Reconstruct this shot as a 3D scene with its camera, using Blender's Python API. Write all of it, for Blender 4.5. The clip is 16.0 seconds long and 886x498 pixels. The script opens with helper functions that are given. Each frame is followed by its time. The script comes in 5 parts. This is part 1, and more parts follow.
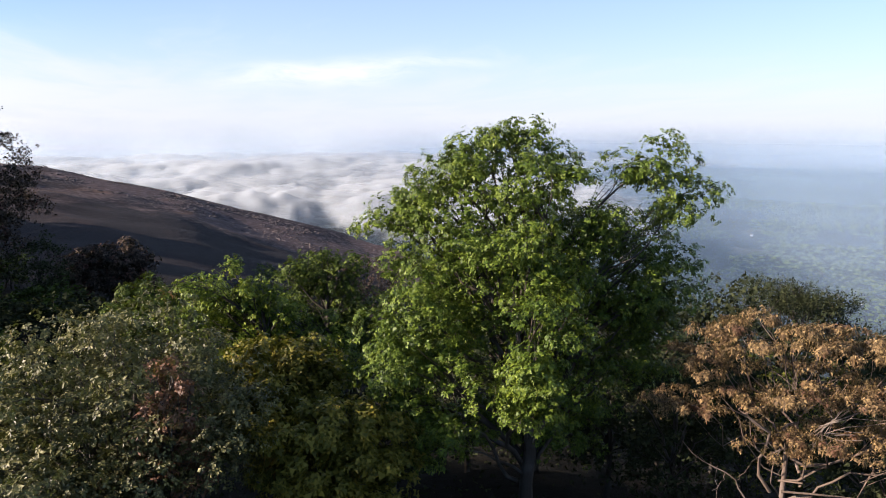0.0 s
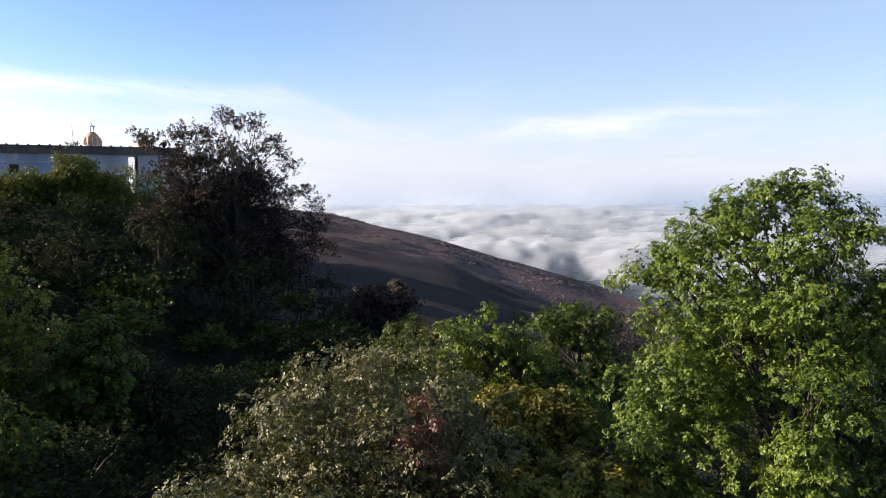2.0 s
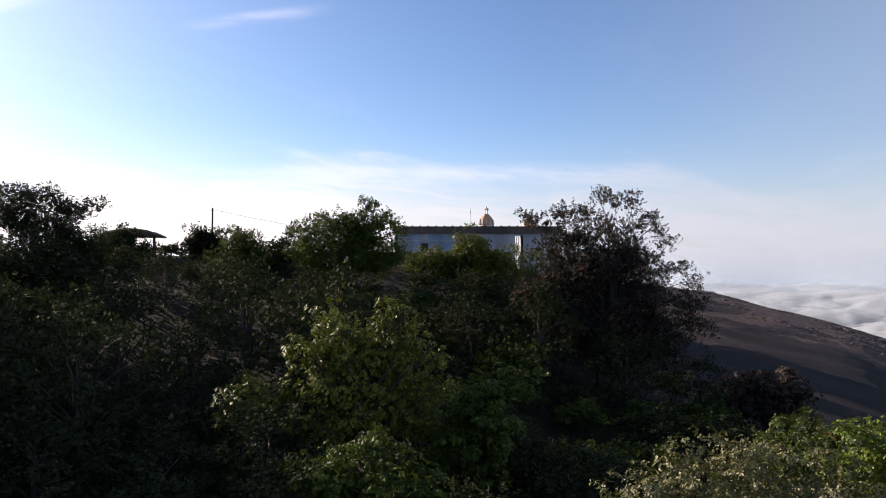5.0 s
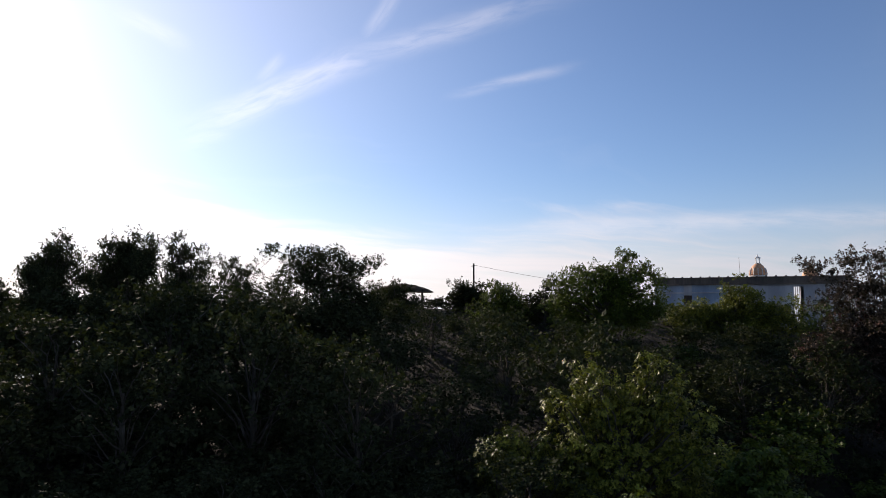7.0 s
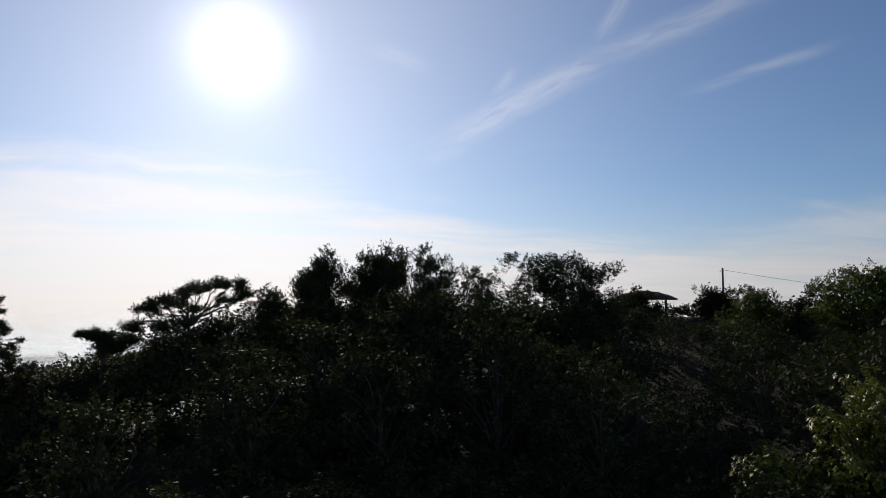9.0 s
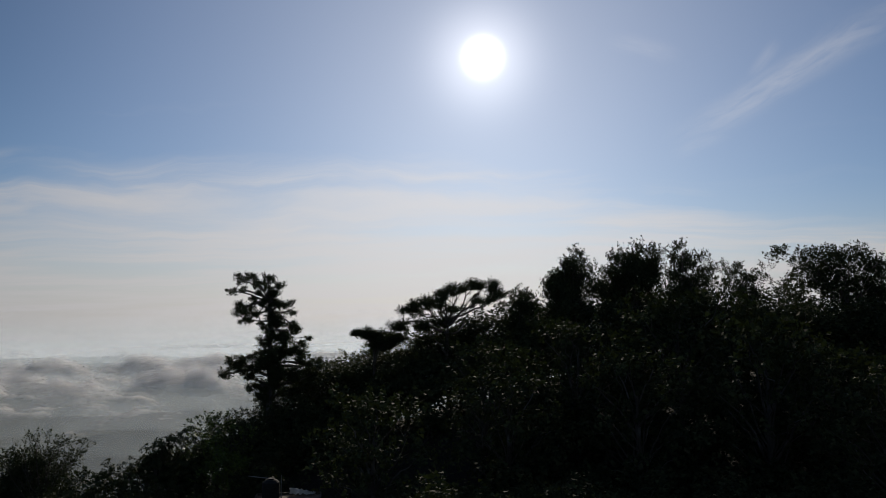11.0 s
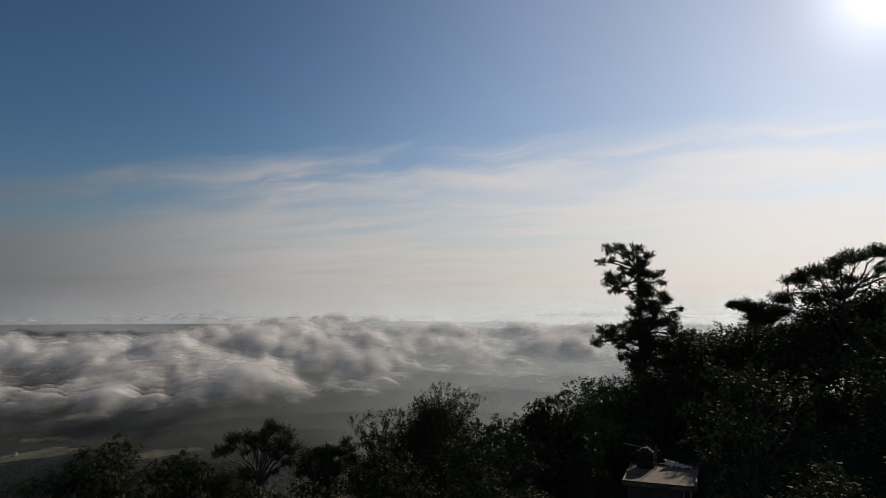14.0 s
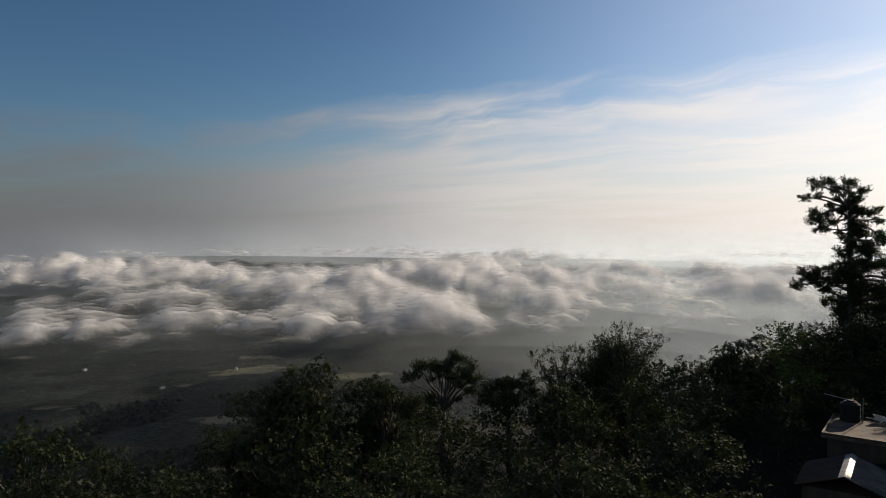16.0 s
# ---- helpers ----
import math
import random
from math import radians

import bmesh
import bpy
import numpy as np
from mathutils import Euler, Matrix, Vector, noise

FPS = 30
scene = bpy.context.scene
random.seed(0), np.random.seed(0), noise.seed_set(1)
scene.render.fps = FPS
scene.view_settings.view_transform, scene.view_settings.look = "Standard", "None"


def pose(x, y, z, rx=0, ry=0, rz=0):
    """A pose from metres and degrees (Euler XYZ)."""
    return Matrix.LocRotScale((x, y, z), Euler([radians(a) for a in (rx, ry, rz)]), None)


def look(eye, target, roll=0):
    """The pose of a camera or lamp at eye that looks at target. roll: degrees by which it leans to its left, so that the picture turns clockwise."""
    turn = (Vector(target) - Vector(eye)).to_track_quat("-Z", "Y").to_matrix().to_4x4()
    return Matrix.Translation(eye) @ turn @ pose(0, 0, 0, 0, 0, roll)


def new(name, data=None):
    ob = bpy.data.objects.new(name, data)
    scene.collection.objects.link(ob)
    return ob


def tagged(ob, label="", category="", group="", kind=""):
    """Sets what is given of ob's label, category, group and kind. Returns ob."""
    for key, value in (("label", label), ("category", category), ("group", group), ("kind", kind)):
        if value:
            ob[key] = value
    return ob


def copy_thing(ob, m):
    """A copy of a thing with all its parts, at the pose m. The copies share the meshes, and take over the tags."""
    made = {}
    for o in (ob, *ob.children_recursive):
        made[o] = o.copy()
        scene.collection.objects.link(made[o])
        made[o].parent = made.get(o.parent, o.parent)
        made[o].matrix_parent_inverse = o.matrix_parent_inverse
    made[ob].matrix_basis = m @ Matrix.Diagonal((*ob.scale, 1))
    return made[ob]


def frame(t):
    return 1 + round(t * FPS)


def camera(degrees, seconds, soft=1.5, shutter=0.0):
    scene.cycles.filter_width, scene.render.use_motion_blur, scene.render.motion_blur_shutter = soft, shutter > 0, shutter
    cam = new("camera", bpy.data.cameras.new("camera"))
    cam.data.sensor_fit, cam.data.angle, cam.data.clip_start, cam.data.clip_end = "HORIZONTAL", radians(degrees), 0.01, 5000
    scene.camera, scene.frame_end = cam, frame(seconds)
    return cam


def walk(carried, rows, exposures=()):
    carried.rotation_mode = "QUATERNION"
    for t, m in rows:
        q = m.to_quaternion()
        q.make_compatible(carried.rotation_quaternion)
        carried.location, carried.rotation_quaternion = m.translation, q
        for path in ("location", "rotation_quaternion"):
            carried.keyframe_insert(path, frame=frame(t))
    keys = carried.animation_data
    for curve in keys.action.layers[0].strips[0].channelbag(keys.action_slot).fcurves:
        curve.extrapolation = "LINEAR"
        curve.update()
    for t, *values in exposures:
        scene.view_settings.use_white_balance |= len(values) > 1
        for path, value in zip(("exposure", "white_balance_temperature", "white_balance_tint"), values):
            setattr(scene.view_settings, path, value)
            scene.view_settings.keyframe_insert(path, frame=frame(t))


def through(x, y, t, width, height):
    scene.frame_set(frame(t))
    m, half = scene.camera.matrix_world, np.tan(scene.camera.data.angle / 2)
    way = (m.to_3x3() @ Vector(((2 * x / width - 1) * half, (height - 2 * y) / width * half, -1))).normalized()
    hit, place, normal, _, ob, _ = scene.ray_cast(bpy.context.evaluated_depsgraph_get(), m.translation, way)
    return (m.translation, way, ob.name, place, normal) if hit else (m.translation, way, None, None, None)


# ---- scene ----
cam = camera(63.33, 16.0, soft=0.75)
PATH = [
    (0, pose(0, 0, 14, 80.45, -0.14, -0.00)),
    (0.5, pose(0, 0, 14, 81.46, -0.14, 5.08)),
    (1, pose(0, 0, 14, 82.49, -0.11, 10.18)),
    (1.5, pose(0, 0, 14, 83.45, -0.15, 15.21)),
    (2, pose(0, 0, 14, 84.50, -0.13, 20.25)),
    (2.5, pose(0, 0, 14, 85.34, -0.07, 24.58)),
    (3, pose(0, 0, 14, 86.34, 0.03, 29.63)),
    (3.5, pose(0, 0, 14, 87.41, -0.02, 34.62)),
    (4, pose(0, 0, 14, 88.40, 0.05, 39.65)),
    (4.2, pose(0, 0, 14, 88.82, 0.03, 41.55)),
    (6.3, pose(0, 0, 14, 93.16, -0.06, 62.32)),
    (6.5, pose(0, 0, 14, 93.56, 0.00, 64.19)),
    (7, pose(0, 0, 14, 94.75, -0.00, 69.75)),
    (7.5, pose(0, 0, 14, 95.25, 0.03, 74.08)),
    (8, pose(0, 0, 14, 95.32, 0.03, 79.01)),
    (8.5, pose(0, 0, 14, 95.35, 0.02, 83.98)),
    (9, pose(0, 0, 14, 95.38, 0.01, 88.60)),
    (9.2, pose(0, 0, 14, 95.43, 0.02, 90.47)),
    (11.3, pose(0, 0, 14, 95.44, 0.23, 111.17)),
    (11.5, pose(0, 0, 14, 95.48, 0.19, 113.00)),
    (12, pose(0, 0, 14, 95.57, 0.17, 117.92)),
    (12.5, pose(0, 0, 14, 95.33, 0.09, 122.79)),
    (13, pose(0, 0, 14, 94.66, 0.10, 127.65)),
    (13.5, pose(0, 0, 14, 94.02, 0.07, 132.23)),
    (14, pose(0, 0, 14, 93.08, -0.08, 137.11)),
    (14.5, pose(0, 0, 14, 91.76, -0.15, 141.99)),
    (15, pose(0, 0, 14, 90.43, -0.28, 146.74)),
    (15.5, pose(0, 0, 14, 89.00, -0.39, 150.31)),
    (16, pose(0, 0, 14, 87.97, -0.41, 151.40)),
]
EXPOSURES = [(0.0, 1.32, 6700, 20), (2.0, 1.25, 6700, 20), (3.5, 1.10, 6750, 21), (4.2, 1.02, 6800, 21), (6.3, 0.64, 6850, 24), (7.0, 0.48, 6750, 20), (9.0, -0.18, 6550, 15), (11.5, -0.72, 6450, 13), (12.5, -0.72, 6450, 13), (14.5, -0.30, 6950, 14), (16.0, 0.0, 7000, 14)]
walk(cam, PATH, EXPOSURES)
scene.cycles.transparent_max_bounces = 40

EYE_Z = 14.0          # height of the drone over the ground below it
SUN_AZ, SUN_EL = 105.0, 20.3


def way(az, el=0.0):
    """Unit vector: az in degrees to the left of +y, el in degrees above the level."""
    a, e = radians(az), radians(el)
    return Vector((-math.sin(a) * math.cos(e), math.cos(a) * math.cos(e), math.sin(e)))


# ---------------------------------------------------------------- nodes
class Nodes:
    """A small writer for node trees."""

    def __init__(self, tree):
        self.tree = tree
        tree.nodes.clear()

    def add(self, kind, inputs=(), **props):
        n = self.tree.nodes.new(kind)
        for k, v in props.items():
            setattr(n, k, v)
        for key, v in dict(inputs).items():
            self.put(n.inputs[key], v)
        return n

    def put(self, socket, v):
        if hasattr(v, "is_output"):
            self.tree.links.new(v, socket)
        elif isinstance(v, (tuple, list)) and len(v) == 3 and socket.type == "RGBA":
            socket.default_value = (*v, 1)
        else:
            socket.default_value = v

    def math(self, op, a, b=0.0, c=0.0, clamp=False):
        n = self.add("ShaderNodeMath", operation=op, use_clamp=clamp)
        for i, v in enumerate((a, b, c)):
            self.put(n.inputs[i], v)
        return n.outputs[0]

    def vec(self, op, a, b=(0, 0, 0)):
        n = self.add("ShaderNodeVectorMath", operation=op)
        self.put(n.inputs[0], a)
        if op == "SCALE":
            self.put(n.inputs["Scale"], b)
        else:
            self.put(n.inputs[1], b)
        return n.outputs["Value"] if op in ("DOT_PRODUCT", "LENGTH") else n.outputs[0]

    def mix(self, fac, a, b, blend="MIX"):
        n = self.add("ShaderNodeMix", data_type="RGBA", blend_type=blend)
        self.put(n.inputs[0], fac)
        self.put(n.inputs[6], a)
        self.put(n.inputs[7], b)
        return n.outputs[2]

    def step(self, v, lo, hi, a=0.0, b=1.0):
        n = self.add("ShaderNodeMapRange", interpolation_type="SMOOTHSTEP")
        for i, x in enumerate((v, lo, hi, a, b)):
            self.put(n.inputs[i], x)
        return n.outputs[0]

    def noise(self, vector, scale, detail=4.0, rough=0.55, distortion=0.0):
        n = self.add("ShaderNodeTexNoise", {"Vector": vector, "Scale": scale, "Detail": detail, "Roughness": rough, "Distortion": distortion})
        return n.outputs["Fac"]

    def ramp(self, fac, stops):
        n = self.add("ShaderNodeValToRGB", {"Fac": fac})
        r = n.color_ramp
        while len(r.elements) < len(stops):
            r.elements.new(0.5)
        for e, (p, c) in zip(r.elements, stops):
            e.position, e.color = p, (*c, 1)
        return n.outputs["Color"]


# ---------------------------------------------------------------- sky and sun
world = bpy.data.worlds.new("sky")
scene.world = world
world.use_nodes = True
N = Nodes(world.node_tree)
sky = N.add("ShaderNodeTexSky", sky_type="NISHITA", sun_disc=False, sun_elevation=radians(SUN_EL), sun_rotation=radians(-SUN_AZ),
            altitude=900.0, air_density=1.0, dust_density=0.5, ozone_density=4.0).outputs[0]
direction = N.vec("NORMALIZE", N.add("ShaderNodeTexCoord").outputs["Generated"])
sep = N.add("ShaderNodeSeparateXYZ", {"Vector": direction})
dx, dy, dz = sep.outputs
sun_dir = way(SUN_AZ, SUN_EL)
near_sun = N.math("MAXIMUM", N.vec("DOT_PRODUCT", direction, tuple(sun_dir)), 0.0)
# bearing and height of a direction in degrees; the seam lies behind the hill
bearing = N.math("ADD", N.math("MULTIPLY", N.math("ARCTAN2", N.vec("DOT_PRODUCT", direction, tuple(way(165))), N.vec("DOT_PRODUCT", direction, tuple(way(75)))), 57.2958), 75.0)
height = N.math("MULTIPLY", N.math("ARCSINE", dz), 57.2958)
# the same direction on a high flat layer; its streets of cloud run square to the sun's bearing
high = N.math("ADD", N.math("MAXIMUM", dz, 0.0), 0.055)
warp = N.math("MULTIPLY", N.math("SUBTRACT", N.noise(direction, 6.0, 3.0), 0.5), 1.1)
along = N.math("DIVIDE", N.vec("DOT_PRODUCT", direction, tuple(way(197))), high)
across = N.math("ADD", N.math("DIVIDE", N.vec("DOT_PRODUCT", direction, tuple(way(107))), high), warp)
street = N.add("ShaderNodeCombineXYZ", {"X": N.math("MULTIPLY", along, 0.42), "Y": across, "Z": 0.0}).outputs[0]
wisps = N.noise(street, 1.0, 7.0, 0.56, 0.5)
# broad stratus sheet above the horizon, highest under the sun
SHEET_TOP = [(-105, 4.0), (0, 4.0), (20, 4.8), (32, 5.8), (48, 6.2), (62, 6.4), (76, 6.0), (90, 8.2), (101, 10.4), (112, 12.2), (124, 12.2), (136, 11.2), (148, 9.3), (160, 8.0), (172, 6.8), (186, 6.4), (255, 5.0)]
curve = N.add("ShaderNodeFloatCurve", {"Value": N.math("DIVIDE", N.math("ADD", bearing, 105.0), 360.0)})
knots = curve.mapping.curves[0].points
while len(knots) < len(SHEET_TOP):
    knots.new(0.5, 0.5)
for knot, (az, el) in zip(knots, SHEET_TOP):
    knot.location = ((az + 105) / 360, el / 15)
curve.mapping.update()
sheet_top = N.math("MULTIPLY", curve.outputs[0], 15.0)
under = N.math("ADD", N.math("MULTIPLY", N.math("SUBTRACT", sheet_top, height), 0.40), N.math("MULTIPLY", N.math("SUBTRACT", wisps, 0.5), 3.4))
gaps = N.noise(street, 0.42, 4.0, 0.55, 0.8)
sheet = N.math("MULTIPLY", N.step(under, -0.55, 1.25), N.math("ADD", 0.30, N.math("MULTIPLY", N.step(N.math("ADD", N.math("MULTIPLY", wisps, 0.5), N.math("MULTIPLY", gaps, 0.5)), 0.36, 0.60), 0.70)))
thin = N.math("MULTIPLY", N.math("MULTIPLY", N.step(wisps, 0.56, 0.80), 0.10), N.step(dz, 0.03, 0.12))


def streak(az0, el0, az1, el1, wide, soft):
    """A thin feather of ice cloud along a line in the sky."""
    a, b = way(az0, el0), way(az1, el1)
    along = (b - a).normalized()
    across = along.cross((a + b).normalized()).normalized()
    mid = (a + b) / 2
    half = (b - a).length / 2
    rel = N.vec("SUBTRACT", direction, tuple(mid))
    u = N.math("ABSOLUTE", N.vec("DOT_PRODUCT", rel, tuple(along)))
    u_signed = N.vec("DOT_PRODUCT", rel, tuple(along))
    bend = N.math("MULTIPLY", N.math("SUBTRACT", N.noise(direction, 7.0, 2.0), 0.5), wide * 2.2)
    v_signed = N.math("ADD", N.vec("DOT_PRODUCT", rel, tuple(across)), bend)
    v = N.math("ABSOLUTE", v_signed)
    drawn = N.add("ShaderNodeCombineXYZ", {"X": N.math("MULTIPLY", N.math("ADD", u_signed, N.math("MULTIPLY", v_signed, 1.2)), 9.0), "Y": N.math("MULTIPLY", v_signed, 42.0), "Z": az0}).outputs[0]
    fine = N.noise(drawn, 1.6, 6.0, 0.62, 0.4)
    body = N.math("MULTIPLY", N.step(u, half * 1.2, half * 0.2), N.math("POWER", N.step(v, wide * 2.2, 0.0), 1.6))
    front = N.math("GREATER_THAN", N.vec("DOT_PRODUCT", direction, tuple(mid)), 0.5)
    return N.math("MULTIPLY", N.math("MULTIPLY", body, front), N.math("MULTIPLY", N.step(fine, 0.16, 0.70), soft))


feathers = thin
for s in ((89.8, 13.0, 74.0, 20.7, 0.018, 0.30), (80.0, 18.9, 58.0, 24.0, 0.014, 0.20), (84.6, 17.0, 82.6, 19.6, 0.007, 0.16), (76.3, 20.6, 73.2, 25.5, 0.009, 0.16),
          (90.5, 12.0, 86.0, 13.6, 0.009, 0.12), (69.5, 16.8, 58.6, 18.7, 0.006, 0.22), (95.0, 21.0, 89.5, 19.4, 0.010, 0.12),
          (18.5, 3.6, -1.0, 5.0, 0.014, 0.85), (8.0, 5.2, -5.0, 4.9, 0.006, 0.5), (66.0, 6.0, 28.0, 6.2, 0.011, 0.45)):
    feathers = N.math("MAXIMUM", feathers, streak(*s))
low = N.step(dz, 0.21, -0.03)                                   # morning haze over the plains
glow = N.math("ADD", N.math("MULTIPLY", N.math("POWER", near_sun, 9000.0), 14.0), N.math("MULTIPLY", N.math("POWER", near_sun, 520.0), 0.75))
aureole = N.math("MULTIPLY", N.math("POWER", near_sun, 9.0), 0.27)
SKY = 0.085
clear = N.vec("MULTIPLY", N.vec("SCALE", sky, SKY), (0.93, 0.975, 1.0))
away = N.step(N.vec("DOT_PRODUCT", direction, tuple(way(178, 24))), 0.70, 1.0)
clear = N.vec("MULTIPLY", clear, N.mix(away, (1.0, 1.0, 1.0), (0.50, 0.64, 0.68)))
tone = N.math("ADD", 0.36, N.math("MULTIPLY", N.math("POWER", near_sun, 2.6), 0.46))
tone = N.math("MULTIPLY", tone, N.step(N.vec("DOT_PRODUCT", direction, tuple(way(194))), 0.66, 0.99, 1.0, 0.38))   # thinner haze that way
milky = N.vec("SCALE", N.mix(N.step(near_sun, 0.25, 0.92), (0.89, 0.965, 1.075), (1.0, 0.98, 0.955)), tone)
veil = N.math("MULTIPLY", N.math("POWER", low, 1.7), 0.92)
hazy = N.mix(veil, clear, milky)
pale = N.math("MULTIPLY", N.step(near_sun, 0.55, 0.0, 0.0, 0.36), N.step(N.vec("DOT_PRODUCT", direction, tuple(way(-15))), -0.6, 0.3))
hazy = N.mix(pale, hazy, (0.30, 0.385, 0.44))
hazy = N.mix(N.math("MULTIPLY", sheet, N.step(near_sun, -0.2, 0.7, 0.30, 0.88)), hazy, N.vec("SCALE", milky, 1.16))
hazy = N.mix(feathers, hazy, N.vec("SCALE", milky, 1.35))
shine = N.vec("ADD", N.vec("SCALE", (1.0, 0.98, 0.95), glow), N.vec("SCALE", (0.96, 0.99, 1.0), aureole))
background = N.add("ShaderNodeBackground", {"Color": N.vec("ADD", hazy, shine), "Strength": 1.0})
N.tree.links.new(background.outputs[0], N.add("ShaderNodeOutputWorld").inputs[0])

sun = new("sun", bpy.data.lights.new("sun", "SUN"))
sun.data.energy, sun.data.angle, sun.data.color = 5.0, radians(0.6), (1.0, 0.90, 0.74)
sun.matrix_world = look(sun_dir * 300 + Vector((0, 0, EYE_Z)), (0, 0, EYE_Z))


# ---------------------------------------------------------------- materials
def material(name):
    m = bpy.data.materials.new(name)
    m.use_nodes = True
    return m, Nodes(m.node_tree)


def finish(m, N, shader):
    N.tree.links.new(shader, N.add("ShaderNodeOutputMaterial").inputs[0])
    return m


def bumped(N, height, strength, distance=0.05):
    return N.add("ShaderNodeBump", {"Height": height, "Strength": strength, "Distance": distance}).outputs[0]


def leaf_material(name, dark, mid, light, accent=None, amount=0.0, gloss=0.5, through=0.13, clump=0.55, shine=0.3):
    """Leaves: each its own tint, drifting from clump to clump; thin enough to let light through."""
    m, N = material(name)
    own = N.add("ShaderNodeNewGeometry").outputs["Random Per Island"]
    tree = N.add("ShaderNodeObjectInfo").outputs["Random"]
    at = N.add("ShaderNodeTexCoord").outputs["Object"]
    patch = N.noise(at, clump, 3.0)
    f = N.math("ADD", N.math("MULTIPLY", own, 0.75), N.math("ADD", N.math("MULTIPLY", patch, 0.9), N.math("MULTIPLY", tree, 0.16)))
    c = N.ramp(N.math("SUBTRACT", f, 0.40), [(0.0, dark), (0.45, mid), (1.0, light)])
    if accent:
        c = N.mix(N.math("MULTIPLY", N.step(N.noise(at, 0.8, 2.0), 0.60 - amount, 0.72 - amount), N.step(own, 0.1, 0.6)), c, accent)
    p = N.add("ShaderNodeBsdfPrincipled", {"Base Color": c, "Roughness": gloss, "Specular IOR Level": shine})
    t = N.add("ShaderNodeBsdfTranslucent", {"Color": N.mix(0.55, c, (0.16, 0.22, 0.02))})
    mixed = N.add("ShaderNodeMixShader", {0: through, 1: p.outputs[0], 2: t.outputs[0]})
    return finish(m, N, mixed.outputs[0])


def bark_material(name, a, b):
    m, N = material(name)
    at = N.add("ShaderNodeTexCoord").outputs["Object"]
    ridged = N.noise(N.add("ShaderNodeMapping", {"Vector": at, "Scale": (7, 7, 1.6)}).outputs[0], 3.0, 6.0, 0.65)
    stain = N.noise(at, 0.8, 3.0)
    c = N.mix(ridged, a, b)
    c = N.mix(N.step(stain, 0.5, 0.7), c, tuple(0.6 * v + 0.05 for v in b))
    p = N.add("ShaderNodeBsdfPrincipled", {"Base Color": c, "Roughness": 0.85, "Normal": bumped(N, ridged, 0.7, 0.03)})
    return finish(m, N, p.outputs[0])


LEAF_BRIGHT = leaf_material("leaf_bright_green", (0.014, 0.028, 0.004), (0.056, 0.094, 0.010), (0.165, 0.215, 0.026), through=0.13, shine=0.22)
LEAF_OLIVE = leaf_material("leaf_olive_grey", (0.020, 0.022, 0.007), (0.070, 0.070, 0.022), (0.225, 0.205, 0.080), (0.15, 0.085, 0.03), -0.05, 0.45, shine=0.25, through=0.10)
LEAF_LIME = leaf_material("leaf_lime_green", (0.010, 0.022, 0.003), (0.070, 0.115, 0.012), (0.270, 0.310, 0.036), through=0.2, clump=1.1, shine=0.2)
LEAF_YELLOW = leaf_material("leaf_yellow_green", (0.017, 0.022, 0.004), (0.078, 0.088, 0.012), (0.260, 0.255, 0.038), through=0.11, shine=0.15)
LEAF_AUTUMN = leaf_material("leaf_yellow_orange", (0.030, 0.031, 0.006), (0.115, 0.108, 0.016), (0.280, 0.220, 0.036), (0.24, 0.11, 0.02), -0.02, through=0.18, shine=0.15)
LEAF_BUSH = leaf_material("leaf_deep_green", (0.010, 0.019, 0.004), (0.036, 0.058, 0.009), (0.125, 0.158, 0.024), through=0.13, shine=0.12)
# green leaves with the shade of the unlit slopes put into their colour
LEAF_SHADED = leaf_material("leaf_shaded_green", (0.011, 0.015, 0.009), (0.024, 0.030, 0.015), (0.054, 0.060, 0.028), (0.058, 0.044, 0.028), -0.03, 0.75, 0.04, shine=0.03)
LEAF_PURPLE = leaf_material("leaf_purple_brown", (0.011, 0.009, 0.007), (0.048, 0.035, 0.029), (0.165, 0.122, 0.092), (0.13, 0.06, 0.05), 0.04, 0.8, 0.03, shine=0.05)
LEAF_RUST = leaf_material("leaf_rust_brown", (0.045, 0.027, 0.018), (0.150, 0.096, 0.049), (0.440, 0.300, 0.135), (0.15, 0.075, 0.050), 0.03, 0.6, 0.18, shine=0.15)
LEAF_RED = leaf_material("leaf_red_brown", (0.050, 0.030, 0.016), (0.120, 0.050, 0.028), (0.200, 0.090, 0.045), (0.12, 0.10, 0.03), 0.02, 0.5)
# distant crowns with the backlit valley's shade put into their colour
LEAF_FAR_SHADED = leaf_material("far_shaded_canopy", (0.006, 0.008, 0.008), (0.014, 0.017, 0.015), (0.029, 0.034, 0.027), None, 0.0, 0.9, 0.0, shine=0.02)
BARK = bark_material("bark_grey_brown", (0.022, 0.017, 0.013), (0.058, 0.045, 0.034))
BARK_PALE = bark_material("bark_pale", (0.070, 0.048, 0.036), (0.19, 0.135, 0.10))


